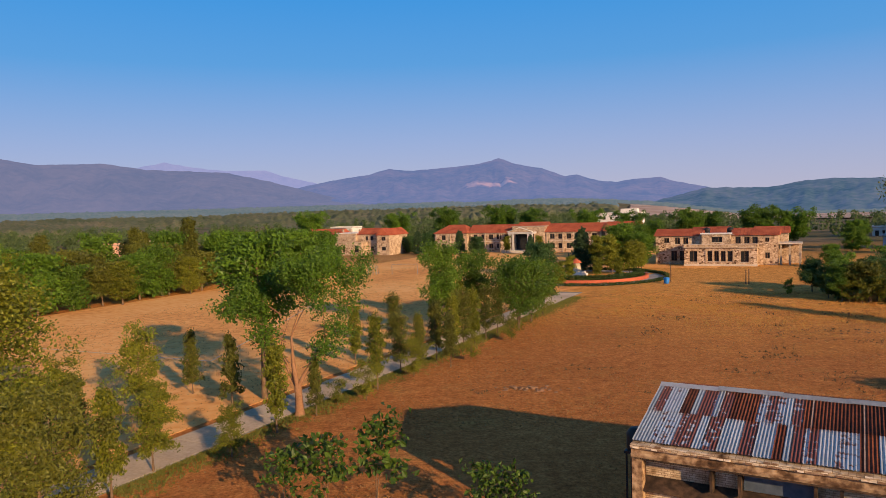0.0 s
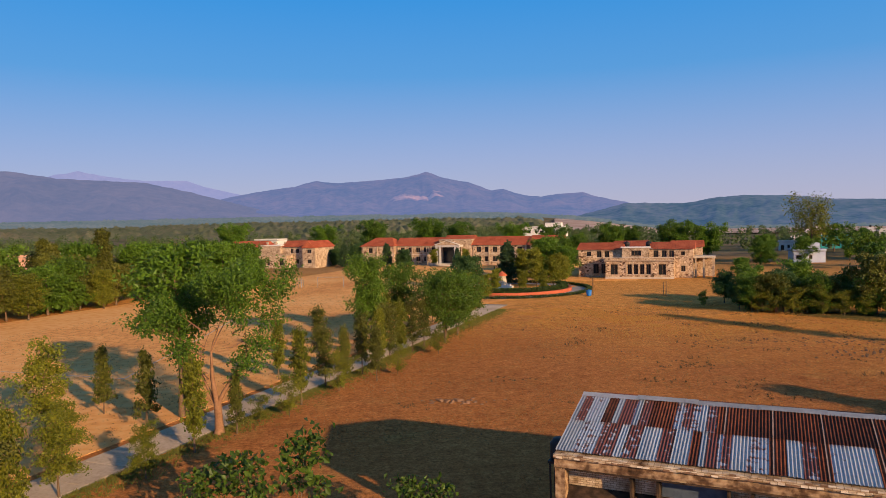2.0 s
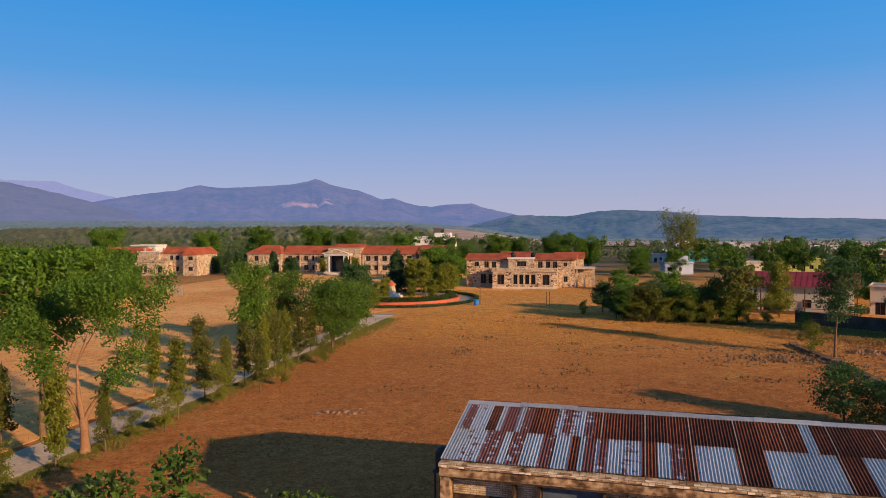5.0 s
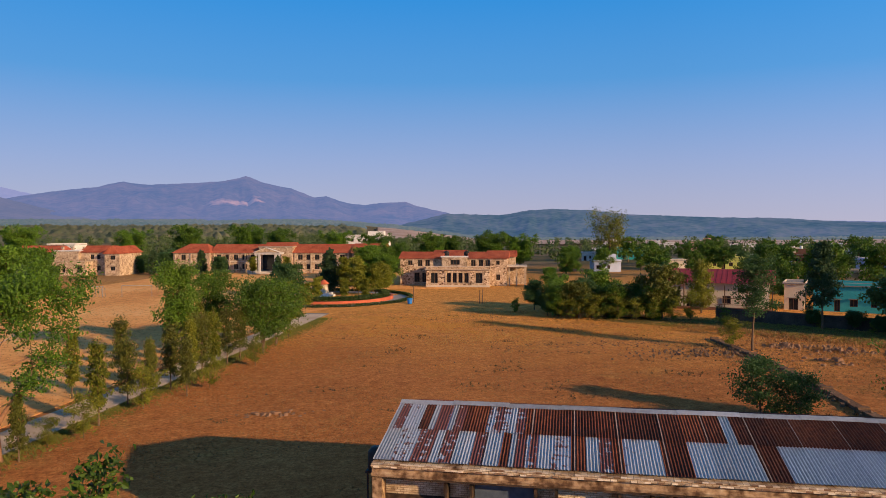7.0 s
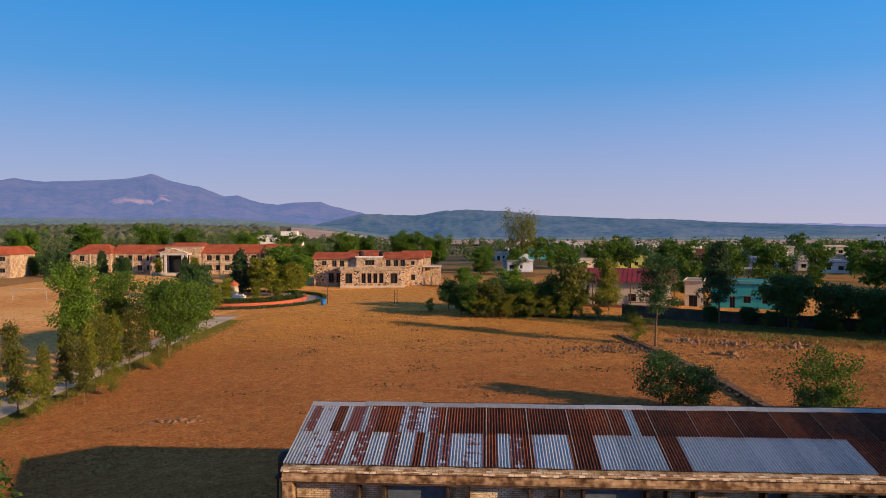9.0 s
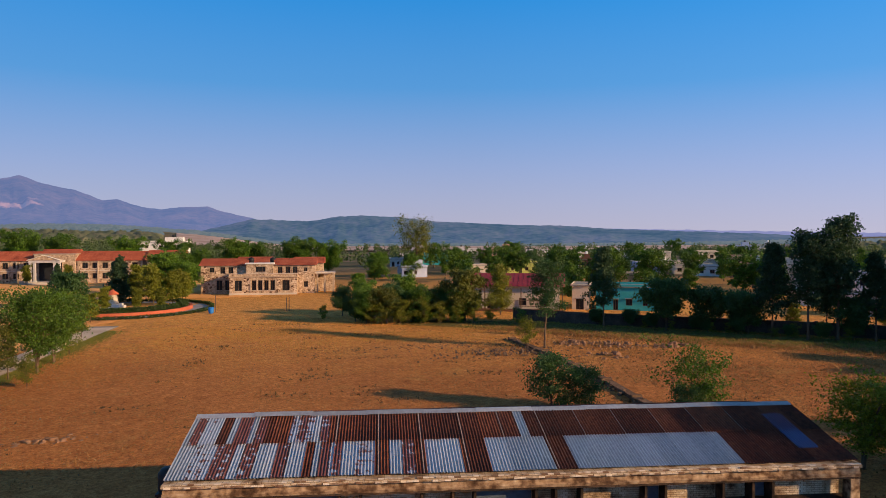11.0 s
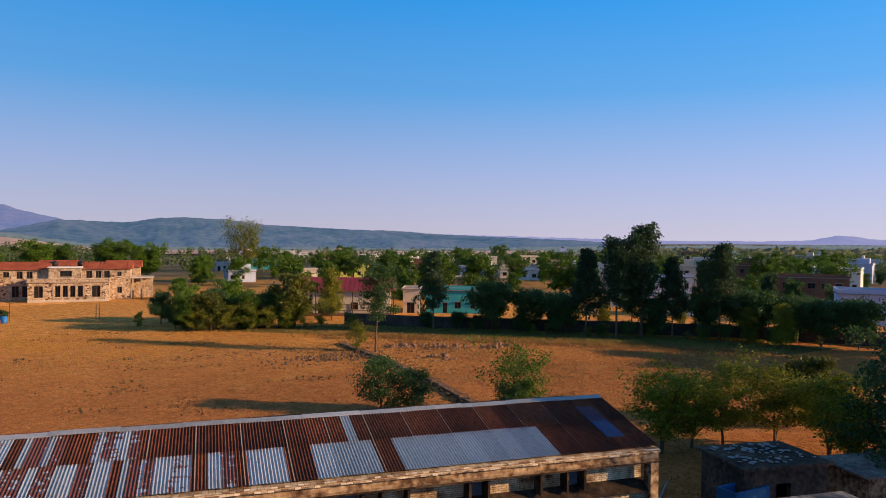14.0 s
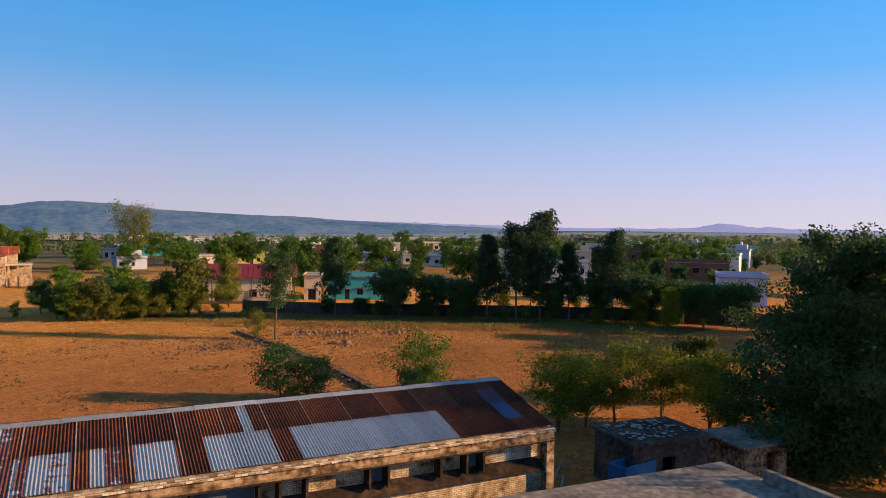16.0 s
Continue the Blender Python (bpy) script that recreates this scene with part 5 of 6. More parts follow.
# tall tree by the path: several pale limbs, leaves in masses with gaps
def tall_tree():
    t = thing("tall_tree", pose(-11.1, 51.8, 0, 0, 0, 0), "tall open-crowned tree with forking pale limbs by the path", "tree")
    rnd, rng = random.Random(9), np.random.default_rng(9)
    bm = bmesh.new()
    tips = []

    def limb(p, d, ln, r, level):
        pts, rad = [p.copy()], [r]
        q = p.copy()
        for i in range(4):
            d = (d + Vector((rnd.uniform(-1, 1), rnd.uniform(-1, 1), rnd.uniform(-0.2, 0.5))) * 0.14).normalized()
            q = q + d * ln / 4
            pts.append(q.copy())
            rad.append(r * (1 - 0.17 * (i + 1)))
        tube(bm, pts, rad, 7 if level < 2 else 5)
        if level >= 2:
            tips.extend([pts[2], pts[3], pts[4]] if level > 2 or rnd.random() < 0.6 else [pts[4]])
        if level < 4:
            for k in range(2 if level < 1 else 3):
                side = Vector((rnd.uniform(-1, 1), rnd.uniform(-1, 1), rnd.uniform(-0.15, 0.6))).normalized()
                o = pts[4] if k < 2 else pts[3]
                limb(o, (d * 0.9 + side * 0.75).normalized(), ln * rnd.uniform(0.62, 0.8), rad[-1] * 0.74, level + 1)
    tube(bm, [Vector((0, 0, -0.1)), Vector((0.02, 0, 0.4)), Vector((0, 0, 1.4)), Vector((-0.05, 0, 2.3))], [0.46, 0.33, 0.28, 0.27], 9)
    limb(Vector((-0.05, 0, 2.2)), Vector((-0.18, 0.1, 1)).normalized(), 4.0, 0.23, 0)
    limb(Vector((-0.05, 0, 2.1)), Vector((0.62, -0.1, 1)).normalized(), 4.3, 0.19, 0)
    limb(Vector((-0.05, 0, 2.0)), Vector((-0.55, 0.3, 1)).normalized(), 3.4, 0.15, 0)
    for z, dx, dy, ln in ((3.6, 0.9, -0.3, 1.7), (4.4, -0.8, -0.4, 1.9), (5.0, 0.7, 0.5, 1.7), (4.0, -0.5, 0.8, 1.7), (5.6, -1.0, 0.2, 2.3), (6.4, -0.9, -0.5, 2.4), (6.2, 1.0, 0.1, 2.2), (7.2, 0.9, -0.6, 2.0), (7.6, -0.7, 0.6, 2.2)):
        limb(Vector((0.25 if dx > 0 else -0.5, 0, z)) + Vector((0.22 if dx > 0 else -0.12, 0, 0)) * (z - 3.0), Vector((dx, dy, 0.45)).normalized(), ln, 0.07, 2)
    part("trunk", bm, M["bark_pale"], t)
    keep = [p for p in tips if rnd.random() < 0.8]
    v, f = leaf_arrays(rng, [tuple(p) for p in keep], 19000, np.array([0.36, 0.36, 0.32]), 0.155)
    part_arrays("crown", v.tolist(), f.tolist(), M["leaf"], t)


tall_tree()
# full crown of the tree that stands behind it
crown_b = tree("broad_tree", 10, 13.6, 3.2, 0.5, 4200, 0.27, "tall dense green tree beside the path", trunk=0.22, limbs=20, spread=0.6, twigs=5)
plant_at(crown_b, -15.0, 57.0, 1.0)

# narrow drooping trees in rows along the path
column = tree("ashoka_tree", 12, 6.2, 0.62, 0.26, 2300, 0.13, "narrow drooping ashoka tree beside the path", "column", trunk=0.065, limbs=30, droop=0.85, spread=0.2, leaf="leaf_yellow", rise=0.1, twigs=2)
column_b = tree("ashoka_tree", 13, 5.6, 0.78, 0.26, 2300, 0.13, "narrow green ashoka tree beside the path", "cone", trunk=0.06, limbs=30, droop=0.8, spread=0.2, leaf="leaf_olive", rise=0.1, twigs=2)
column_c = tree("ashoka_tree", 14, 6.0, 0.95, 0.26, 2300, 0.125, "loose yellowish drooping tree beside the path", "wild", trunk=0.06, limbs=22, droop=0.6, spread=0.26, leaf="leaf_olive", rise=0.25, twigs=3)
cols = (column, column_b, column_c)
for k, x, y, s in ((1, -21.7, 59.2, 1.05), (1, -16.9, 54.5, 1.12), (0, -11.8, 47.6, 1.1), (1, -9.8, 51.6, 0.85), (0, -5.9, 58.7, 1.12), (2, -4.3, 64.8, 1.0), (1, -2.6, 66.8, 1.0), (0, -18.0, 36.6, 1.12), (2, -24.2, 45.2, 0.95),
                   (2, -1.0, 69.5, 1.1), (0, 0.6, 71.8, 1.1), (2, 1.9, 75.2, 1.15), (0, 3.2, 77.6, 1.1), (2, 4.6, 80.0, 1.1), (0, -9.0, 68.8, 1.05), (2, -5.6, 75.6, 1.1), (1, -14.6, 58.0, 0.95),
                   (2, 0.4, 66.3, 0.95), (0, -1.2, 84.5, 1.2), (2, 6.2, 83.5, 1.05), (0, 2.0, 88.0, 1.1), (2, 10.5, 97, 1.0), (0, 14.0, 104, 1.0), (2, 9.0, 103, 1.0), (1, 17.0, 111, 0.9)):
    plant_at(cols[k], x, y, s, group="trees along the path")
loose = tree("young_tree", 15, 6.6, 2.1, 0.22, 4200, 0.14, "loose yellowish young tree on the field", "wild", trunk=0.09, limbs=18, spread=0.36, leaf="leaf_yellow", twigs=4, droop=0.3)
for x, y, s in ((-23.6, 53.3, 1.02), (-17.6, 41.0, 0.72), (-13.6, 43.2, 0.5), (-27.5, 49.5, 0.8), (-19.6, 47.0, 0.6), (-24.6, 38.8, 0.8)):
    plant_at(loose, x, y, s, group="young trees near the path")
near = tree("leafy_tree", 16, 12.4, 4.3, 0.12, 24000, 0.14, "leafy yellow-green tree close by the path", "round", trunk=0.2, limbs=26, spread=0.55, leaf="leaf_yellow", twigs=5)
plant_at(near, -24.8, 37.0, 1.06)
near_b = tree("leafy_tree", 17, 8.2, 3.4, 0.1, 11000, 0.16, "bushy olive tree close by the path", "round", trunk=0.14, limbs=22, spread=0.5, leaf="leaf_olive", twigs=5)
plant_at(near_b, -19.6, 32.8, 0.85)
# mid trees right of the path
mid = tree("slender_tree", 18, 11.0, 3.0, 0.34, 8000, 0.185, "slender green tree with layered foliage", "wild", trunk=0.16, limbs=18, spread=0.5, leaf="leaf_fresh", stems=2, twigs=5)
plant_at(mid, 0.2, 82.0, 1.0)
plant_at(mid, 3.8, 90.5, 0.86)
clump = tree("round_tree", 19, 8.8, 4.2, 0.28, 10000, 0.19, "rounded many-stemmed green tree by the path", "round", trunk=0.13, stems=4, limbs=12, spread=0.62, leaf="leaf_fresh", twigs=5)
plant_at(clump, 9.0, 85.6, 0.95)
plant_at(clump, 11.2, 91.0, 0.86)
scrub = tree("bushy_tree", 20, 5.0, 2.2, 0.15, 1900, 0.15, "thin yellowish many-stemmed bush", "wild", trunk=0.05, stems=4, limbs=6, spread=0.35, leaf="leaf_yellow", twigs=3, category="bush")
for x, y, s in ((2.4, 68.8, 0.6), (7.4, 78.2, 0.6), (13.5, 96.5, 0.8), (-8.6, 54.2, 0.4), (-6.5, 55.4, 0.6), (-3.0, 62.8, 0.7)):
    plant_at(scrub, x, y, s, group="bushes by the path")

# near young trees with large leaves
big_leaf = tree("large_leaved_sapling", 22, 4.9, 1.9, 0.42, 300, 0.29, "young tree with large dark drooping leaves", "wild", trunk=0.045, limbs=9, spread=0.28, leaf="leaf_sapling", droop=0.25, stems=2, twigs=3, long=1.15, clump=1.0)
for x, y, s in ((-6.0, 33.4, 0.98), (-3.7, 33.6, 1.06), (1.9, 31.6, 0.72), (-8.3, 34.0, 0.8), (2.9, 31.2, 0.66)):
    plant_at(big_leaf, x, y, s, group="saplings in front")

# round the monument garden and before the college
dark_round = tree("round_tree", 23, 7.0, 3.6, 0.08, 4500, 0.36, "dark round tree by the garden", "round", trunk=0.15, limbs=20, spread=0.6, leaf="leaf_dark")
for x, y, s in ((21.0, 152, 0.95), (11, 226, 0.8), (-5, 252, 0.9), (-12, 250, 0.8), (52, 222, 0.7), (-3, 258, 1.0)):
    plant_at(dark_round, x, y, s, group="round trees in the grounds")
aru = tree("monkey_puzzle_tree", 24, 10.5, 3.2, 0.08, 5200, 0.34, "dark conical araucaria in the garden", "cone", trunk=0.16, limbs=44, spread=0.34, leaf="leaf_pine", rise=0.05, droop=0.2)
plant_at(aru, 31.5, 160, 1.0)
for x, y, s in ((5.5, 233, 0.8), (-8.5, 241, 0.8), (27.5, 221, 0.62)):
    plant_at(aru, x, y, s, group="conifers before the college")
light = tree("thin_tree", 25, 8.0, 2.2, 0.2, 2600, 0.32, "thin yellow-green tree in the garden", "wild", trunk=0.1, limbs=16, spread=0.5, leaf="leaf_yellow")
for x, y, s in ((36, 150, 1.0), (39.5, 149, 0.9), (42.5, 153, 0.8), (34.5, 158, 1.0), (25.0, 139.5, 0.62), (31.5, 143, 0.55), (35, 140.5, 0.55), (38, 160, 1.0), (46, 163, 0.75), (21, 232, 0.7), (31, 226, 0.7), (14, 141, 0.6), (18.5, 133, 0.6), (12, 118, 0.6), (21, 128.5, 0.6)):
    plant_at(light, x, y, s, group="thin trees in the garden")
canopy = tree("rain_tree", 26, 15.0, 8.0, 0.3, 9000, 0.5, "wide-crowned green tree behind the school", "vase", trunk=0.35, limbs=22, spread=0.95, leaf="leaf", rise=0.35, twigs=6)
for x, y, s in ((56, 196, 0.6), (49, 190, 0.52), (78, 222, 0.72), (98, 218, 0.74), (108, 216, 0.68), (90, 240, 0.66), (38, 300, 0.8), (26, 308, 0.9), (60, 290, 0.75), (-20, 320, 0.8), (2, 318, 0.9), (-60, 320, 0.9), (70, 262, 0.7)):
    plant_at(canopy, x, y, s, group="large trees behind the school")
for x, y, s in ((118, 200, 0.75), (128, 196, 0.7), (112, 192, 0.6), (44, 172, 0.9), (47, 168, 0.7), (83, 150, 0.45)):
    plant_at(broad, x, y, s, group="trees beside the school")
bare = tree("bare_tree", 27, 17.5, 8.0, 0.42, 3200, 0.4, "tall nearly bare spreading tree", "vase", trunk=0.55, limbs=20, spread=1.3, leaf="leaf_yellow", rise=0.55, twigs=7)
plant_at(bare, 143, 215, 1.0)

# trees along the boundary on the right
dense = tree("dense_tree", 28, 8.0, 3.9, 0.2, 5600, 0.29, "dense dark tree of the boundary thicket", "wild", trunk=0.16, limbs=20, spread=0.62, leaf="leaf_dark", twigs=5)
dense_b = tree("dense_tree", 41, 8.2, 3.6, 0.26, 4400, 0.27, "green tree with bare lower stems in the thicket", "wild", trunk=0.14, stems=2, limbs=14, spread=0.6, leaf="leaf", twigs=5)
for i in range(14):
    f = i / 13
    plant_at((dense, dense_b, broad_b, olive, dense)[i % 5], 56 + 16 * f + tr.uniform(-1, 1), 103 - 9.0 * f + tr.uniform(-2.5, 2.5), tr.uniform(0.5, 0.74), group="boundary thicket", wide=tr.uniform(0.8, 1.15))
for i in range(7):
    f = i / 6
    plant_at((dense, broad_b, dense_b)[i % 3], 59 + 14 * f, 111 - 7 * f + tr.uniform(-1.5, 1.5), tr.uniform(0.5, 0.7), group="boundary thicket")
for i in range(9):
    f = i / 8
    plant_at(scrub, 57 + 17 * f + tr.uniform(-1, 1), 99 - 9.5 * f + tr.uniform(-1, 1), tr.uniform(0.5, 0.9), group="bushes by the path")
plant_at(olive, 72.0, 93.5, 0.98)
yellow = tree("upright_tree", 29, 9.4, 2.6, 0.12, 5200, 0.24, "upright yellow-green tree before the bungalow", "column", trunk=0.15, limbs=26, spread=0.55, leaf="leaf_yellow", rise=0.6)
plant_at(yellow, 82.8, 97.0, 0.92, wide=0.85)
for x, y, s in ((-57, 124, 0.8), (-50, 138, 0.75), (-66, 118, 0.9), (-44, 156, 0.85), (-75, 122, 1.0)):
    plant_at(yellow, x, y, s, group="wood beside the field", wide=1.2)
leaning = tree("leaning_tree", 30, 11.3, 2.3, 0.42, 4200, 0.19, "tree with a leaning dark trunk at the ditch", "column", trunk=0.14, limbs=16, spread=0.55, leaf="leaf_dark", lean=0.16)
plant_at(leaning, 63.5, 65.6, 1.0, turn=200)
plant_at(scrub, 62.5, 68, 0.75, group="bushes by the path")
oak = tree("silver_oak", 31, 15.5, 2.5, 0.34, 6800, 0.25, "tall dark silver oak by the boundary wall", "column", trunk=0.19, limbs=34, leaf="leaf_pine", spread=0.6, twigs=4)
oak_b = tree("silver_oak", 33, 13.0, 2.5, 0.26, 5400, 0.25, "dark slender silver oak by the boundary wall", "cone", trunk=0.15, limbs=26, leaf="leaf_pine", spread=0.5, twigs=4)
for k, x, y, s in ((1, 85.6, 75.3, 1.02), (0, 100.5, 46.8, 1.13), (1, 96.0, 53.6, 1.08), (0, 97.5, 49.3, 1.0), (1, 103.5, 43.2, 1.0), (0, 105, 36.8, 0.95), (1, 112, 32, 0.8), (1, 104, 50, 0.85), (1, 108, 40, 0.95)):
    plant_at((oak, oak_b)[k], x, y, s, group="tall trees by the boundary wall")
small_dark = tree("boundary_tree", 34, 7.0, 3.0, 0.34, 4600, 0.3, "dark spreading tree by the boundary wall", "round", trunk=0.1, stems=2, limbs=12, spread=0.6, leaf="leaf_dark")
for x, y, s in ((89.5, 66.5, 1.05), (92.5, 61.5, 0.9), (95.7, 57.0, 0.8), (102, 45.5, 0.8), (106, 39, 0.9), (109, 33, 1.0), (112, 28, 0.9), (108, 24, 0.9), (114, 37, 0.9), (98, 60, 0.8), (111, 20, 0.9)):
    plant_at(small_dark, x, y, s, group="trees by the boundary wall")
for x, y, s in ((104, 28, 0.9), (118, 48, 0.8), (108, 57, 0.7), (122, 30, 0.8), (106, 33, 0.75)):
    plant_at(yellow, x, y, s * 0.7, group="lighter trees by the wall")
# unseen tall trees added farther along the boundary, to throw shade along the wall
for x, y, s in ((112, -2, 1.0), (116, -13, 1.0), (119, -24, 1.0), (121, -3, 1.0), (106, -4, 0.9), (110, -16, 1.0)):
    plant_at(oak, x, y, s, group="tall trees by the boundary wall", wide=1.5)
for x, y, s in ((104, -10, 1.4), (109, -8, 1.4)):
    plant_at(dense, x, y, s, group="tall trees by the boundary wall")
for i in range(26):
    f = i / 25
    plant_at(scrub if i % 2 else small_dark, 84.5 + 25 * f + tr.uniform(-0.8, 1.8), 77 - 52 * f + tr.uniform(-1.5, 1.5), tr.uniform(0.24, 0.4), group="undergrowth by the boundary wall")
# trees among the houses
town_a = tree("broad_tree", 61, 10.5, 4.6, 0.2, 2000, 0.52, "green broadleaf tree between town houses", limbs=14, spread=0.8, trunk=0.25, twigs=3)
town_b = tree("broad_tree", 62, 9.5, 4.2, 0.2, 1900, 0.5, "uneven fresh green tree between town houses", limbs=13, spread=0.75, trunk=0.25, twigs=3, leaf="leaf_fresh", shape="wild")
town_c = tree("rain_tree", 63, 14.0, 7.4, 0.3, 2800, 0.62, "wide-crowned tree between town houses", "vase", trunk=0.32, limbs=14, spread=0.95, rise=0.35, twigs=4)
town_d = tree("dense_tree", 64, 8.4, 3.8, 0.18, 1900, 0.48, "dark dense tree between town houses", "wild", trunk=0.16, limbs=13, spread=0.7, leaf="leaf_dark", twigs=3)
for i in range(30):
    a, r = radians(tr.uniform(38, 80)), tr.uniform(150, 300)
    plant_at(tr.choice((town_a, town_b, town_c, town_d, town_a)), r * math.sin(a), r * math.cos(a), tr.uniform(0.5, 0.72), group="trees among the houses")
for i in range(96):
    a, r = radians(tr.uniform(33, 88)), tr.uniform(165, 430)
    plant_at(tr.choice((town_a, town_b, town_c, town_d)), r * math.sin(a), r * math.cos(a), tr.uniform(0.5, 0.75), group="trees among the houses")
for x, y, s in ((128, 112, 1.0), (118, 118, 0.95), (136, 105, 0.95), (125, 122, 0.9), (150, 84, 0.8)):
    plant_at(broad, x, y, s, group="trees among the houses")

# low spreading trees beyond the shed
spread_tree = tree("low_spreading_tree", 35, 6.3, 3.0, 0.3, 5200, 0.16, "low spreading yellow-green tree with forked stems", "vase", trunk=0.13, stems=3, limbs=9, spread=0.45, leaf="leaf_lime", rise=0.4, twigs=5)
for x, y, s in ((47.6, 20.6, 0.86), (52.2, 18.0, 0.8), (55.4, 15.4, 0.84), (54.2, 11.6, 0.84), (52.2, 9.6, 0.74), (50.2, 19.5, 0.7)):
    plant_at(spread_tree, x, y, s, group="low trees beyond the shed", wide=1.2)
plant_at(olive, 62.5, 14.6, 0.62)
bush_a = tree("leafy_bush", 36, 4.3, 2.3, 0.08, 3600, 0.15, "dark leafy bush at the end of the shed", "round", trunk=0.07, stems=4, limbs=9, spread=0.42, leaf="leaf_dark", category="bush")
plant_at(bush_a, 42.3, 42.8, 1.0)
plant_at(bush_a, 44.4, 41.0, 0.8)
bush_b = tree("leafy_bush", 37, 5.4, 2.9, 0.1, 3600, 0.15, "green leafy bush behind the shed", "wild", trunk=0.07, stems=5, limbs=9, spread=0.4, leaf="leaf", category="bush")
plant_at(bush_b, 48.6, 33.0, 1.0)
plant_at(bush_a, 46.4, 32.6, 0.7)
mango = tree("mango_tree", 38, 14.6, 8.8, 0.06, 72000, 0.19, "large dark green tree with drooping leaf clusters", trunk=0.45, limbs=34, leaf="leaf_dark", spread=0.62, droop=0.3, twigs=9)
plant_at(mango, 53.0, 1.6, 0.98, wide=0.88)
# unseen second tree, added so its shadow falls on the shed roof's right end
plant_at(mango, 49.1, -7.4, 1.17, wide=0.5)
mango_b = tree("mango_tree", 39, 8.0, 3.7, 0.05, 20000, 0.15, "dark green tree with drooping leaf clusters", trunk=0.2, limbs=24, leaf="leaf_dark", spread=0.6, droop=0.5, twigs=5)
plant_at(mango_b, 49.8, 4.0, 1.32)


# ---- monument garden ----
M["kerb_red"] = mat("red_brick_kerb", [(0.38, 0.09, 0.045), (0.52, 0.14, 0.07)], 0.85, 0.8, 6, 0.3, random=0.2)
M["hedge"] = leaf_mat("hedge_leaf", (0.02, 0.045, 0.01), (0.07, 0.11, 0.02), 0.2)
M["paving"] = mat("grey_paving", [(0.24, 0.24, 0.25), (0.36, 0.36, 0.37)], 0.9, 0.5, 5, 0.3)
GX, GY = 29.0, 146.0


def ring(name, r0, r1, z0, z1, a0, a1, material, label, category, cx=GX, cy=GY, n=48, squash=1.0, parent=None):
    bm = bmesh.new()
    rows = []
    for i in range(n + 1):
        a = radians(a0 + (a1 - a0) * i / n)
        rows.append([bm.verts.new((cx + math.sin(a) * r, cy + math.cos(a) * r * squash, z)) for r, z in ((r0, z0), (r1, z0), (r1, z1), (r0, z1))])
    for p, q in zip(rows, rows[1:]):
        for k in range(4):
            bm.faces.new((p[k], p[(k + 1) % 4], q[(k + 1) % 4], q[k]))
    bm.faces.new(rows[0])
    bm.faces.new(rows[-1][::-1])
    bmesh.ops.recalc_face_normals(bm, faces=bm.faces)
    ob = part(name, bm, material, parent)
    return tagged(ob, label, category) if label else ob


drive = ring("pavement_ring", 13.2, 16.2, -0.3, 0.05, 0, 360, M["paving"], "grey paved drive round the monument garden", "path", n=72)
drive["kind"] = "structure"
ring("garden_wall", 12.6, 13.1, 0, 0.7, 95, 262, M["kerb_red"], "low red brick wall round the garden", "wall")
def leaf_band(name, r, width, z, count, size, label, a0=0, a1=360):
    rng = np.random.default_rng(int(r * 10))
    a = np.radians(rng.uniform(a0, a1, count))
    rr_ = r + rng.uniform(-width, width, count)
    p = np.stack([GX + np.sin(a) * rr_, GY + np.cos(a) * rr_, rng.uniform(0.05, z, count)], 1)
    v, f = leaf_arrays(rng, [(0, 0, 0)], count, 0.0, size)
    v = (v.reshape(-1, 4, 3) + p[:, None, :]).reshape(-1, 3)
    tagged(part_arrays(name, v.tolist(), f.tolist(), M["hedge"], None), label, "hedge", kind="stuff")


leaf_band("clipped_hedge", 16.8, 0.35, 0.6, 9000, 0.22, "clipped hedge along the drive")
leaf_band("garden_hedge", 11.6, 0.7, 1.5, 12000, 0.26, "dark garden hedge behind the brick wall", 80, 280)


def monument():
    t = thing("monument", pose(28.4, 150.2, 0, 0, 0, -27), "small white plinth monument with a stepped base", "monument")
    part("base", boxes((-2.0, 2.0, -2.0, 2.0, 0, 0.45), (-1.6, 1.6, -1.6, 1.6, 0.453, 0.85)), M["white"], t)
    bm = bmesh.new()
    tube(bm, [Vector((0, 0, 0.85)), Vector((0, 0, 1.1)), Vector((0, 0, 2.6)), Vector((0, 0, 2.75))], [1.5, 1.25, 0.95, 1.15], 4)
    part("shaft", bm, M["cream"], t)
    bm = bmesh.new()
    tube(bm, [Vector((0, 0, 2.75 + z)) for z in (0, 0.25, 0.5, 0.75, 0.95)], [1.2, 1.0, 0.75, 0.4, 0.05], 12)
    part("cap", bm, M["kerb_red"], t, "rounded reddish cap")


monument()

# ---- things on the field ----
M["blue_plastic"] = mat("blue_plastic", [(0.02, 0.14, 0.45), (0.03, 0.2, 0.58)], 0.4, 1, 5, 0)
M["steel"] = mat("grey_steel", [(0.25, 0.25, 0.26), (0.40, 0.40, 0.41)], 0.5, 1, 5, 0, 0.4)


def litter_bin():
    t = thing("litter_bin", pose(41.3, 130.0, 0, 0, 0, -20), "blue plastic litter bin on the field", "bin")
    bm = bmesh.new()
    tube(bm, [Vector((0, 0, z)) for z in (0.02, 0.1, 0.9)], [0.42, 0.45, 0.55], 12)
    part("bin_body", bm, M["blue_plastic"], t)
    bm = bmesh.new()
    tube(bm, [Vector((0, 0, z)) for z in (0.9, 1.0, 1.15)], [0.6, 0.6, 0.3], 12)
    part("lid", bm, M["blue_plastic"], t)


litter_bin()


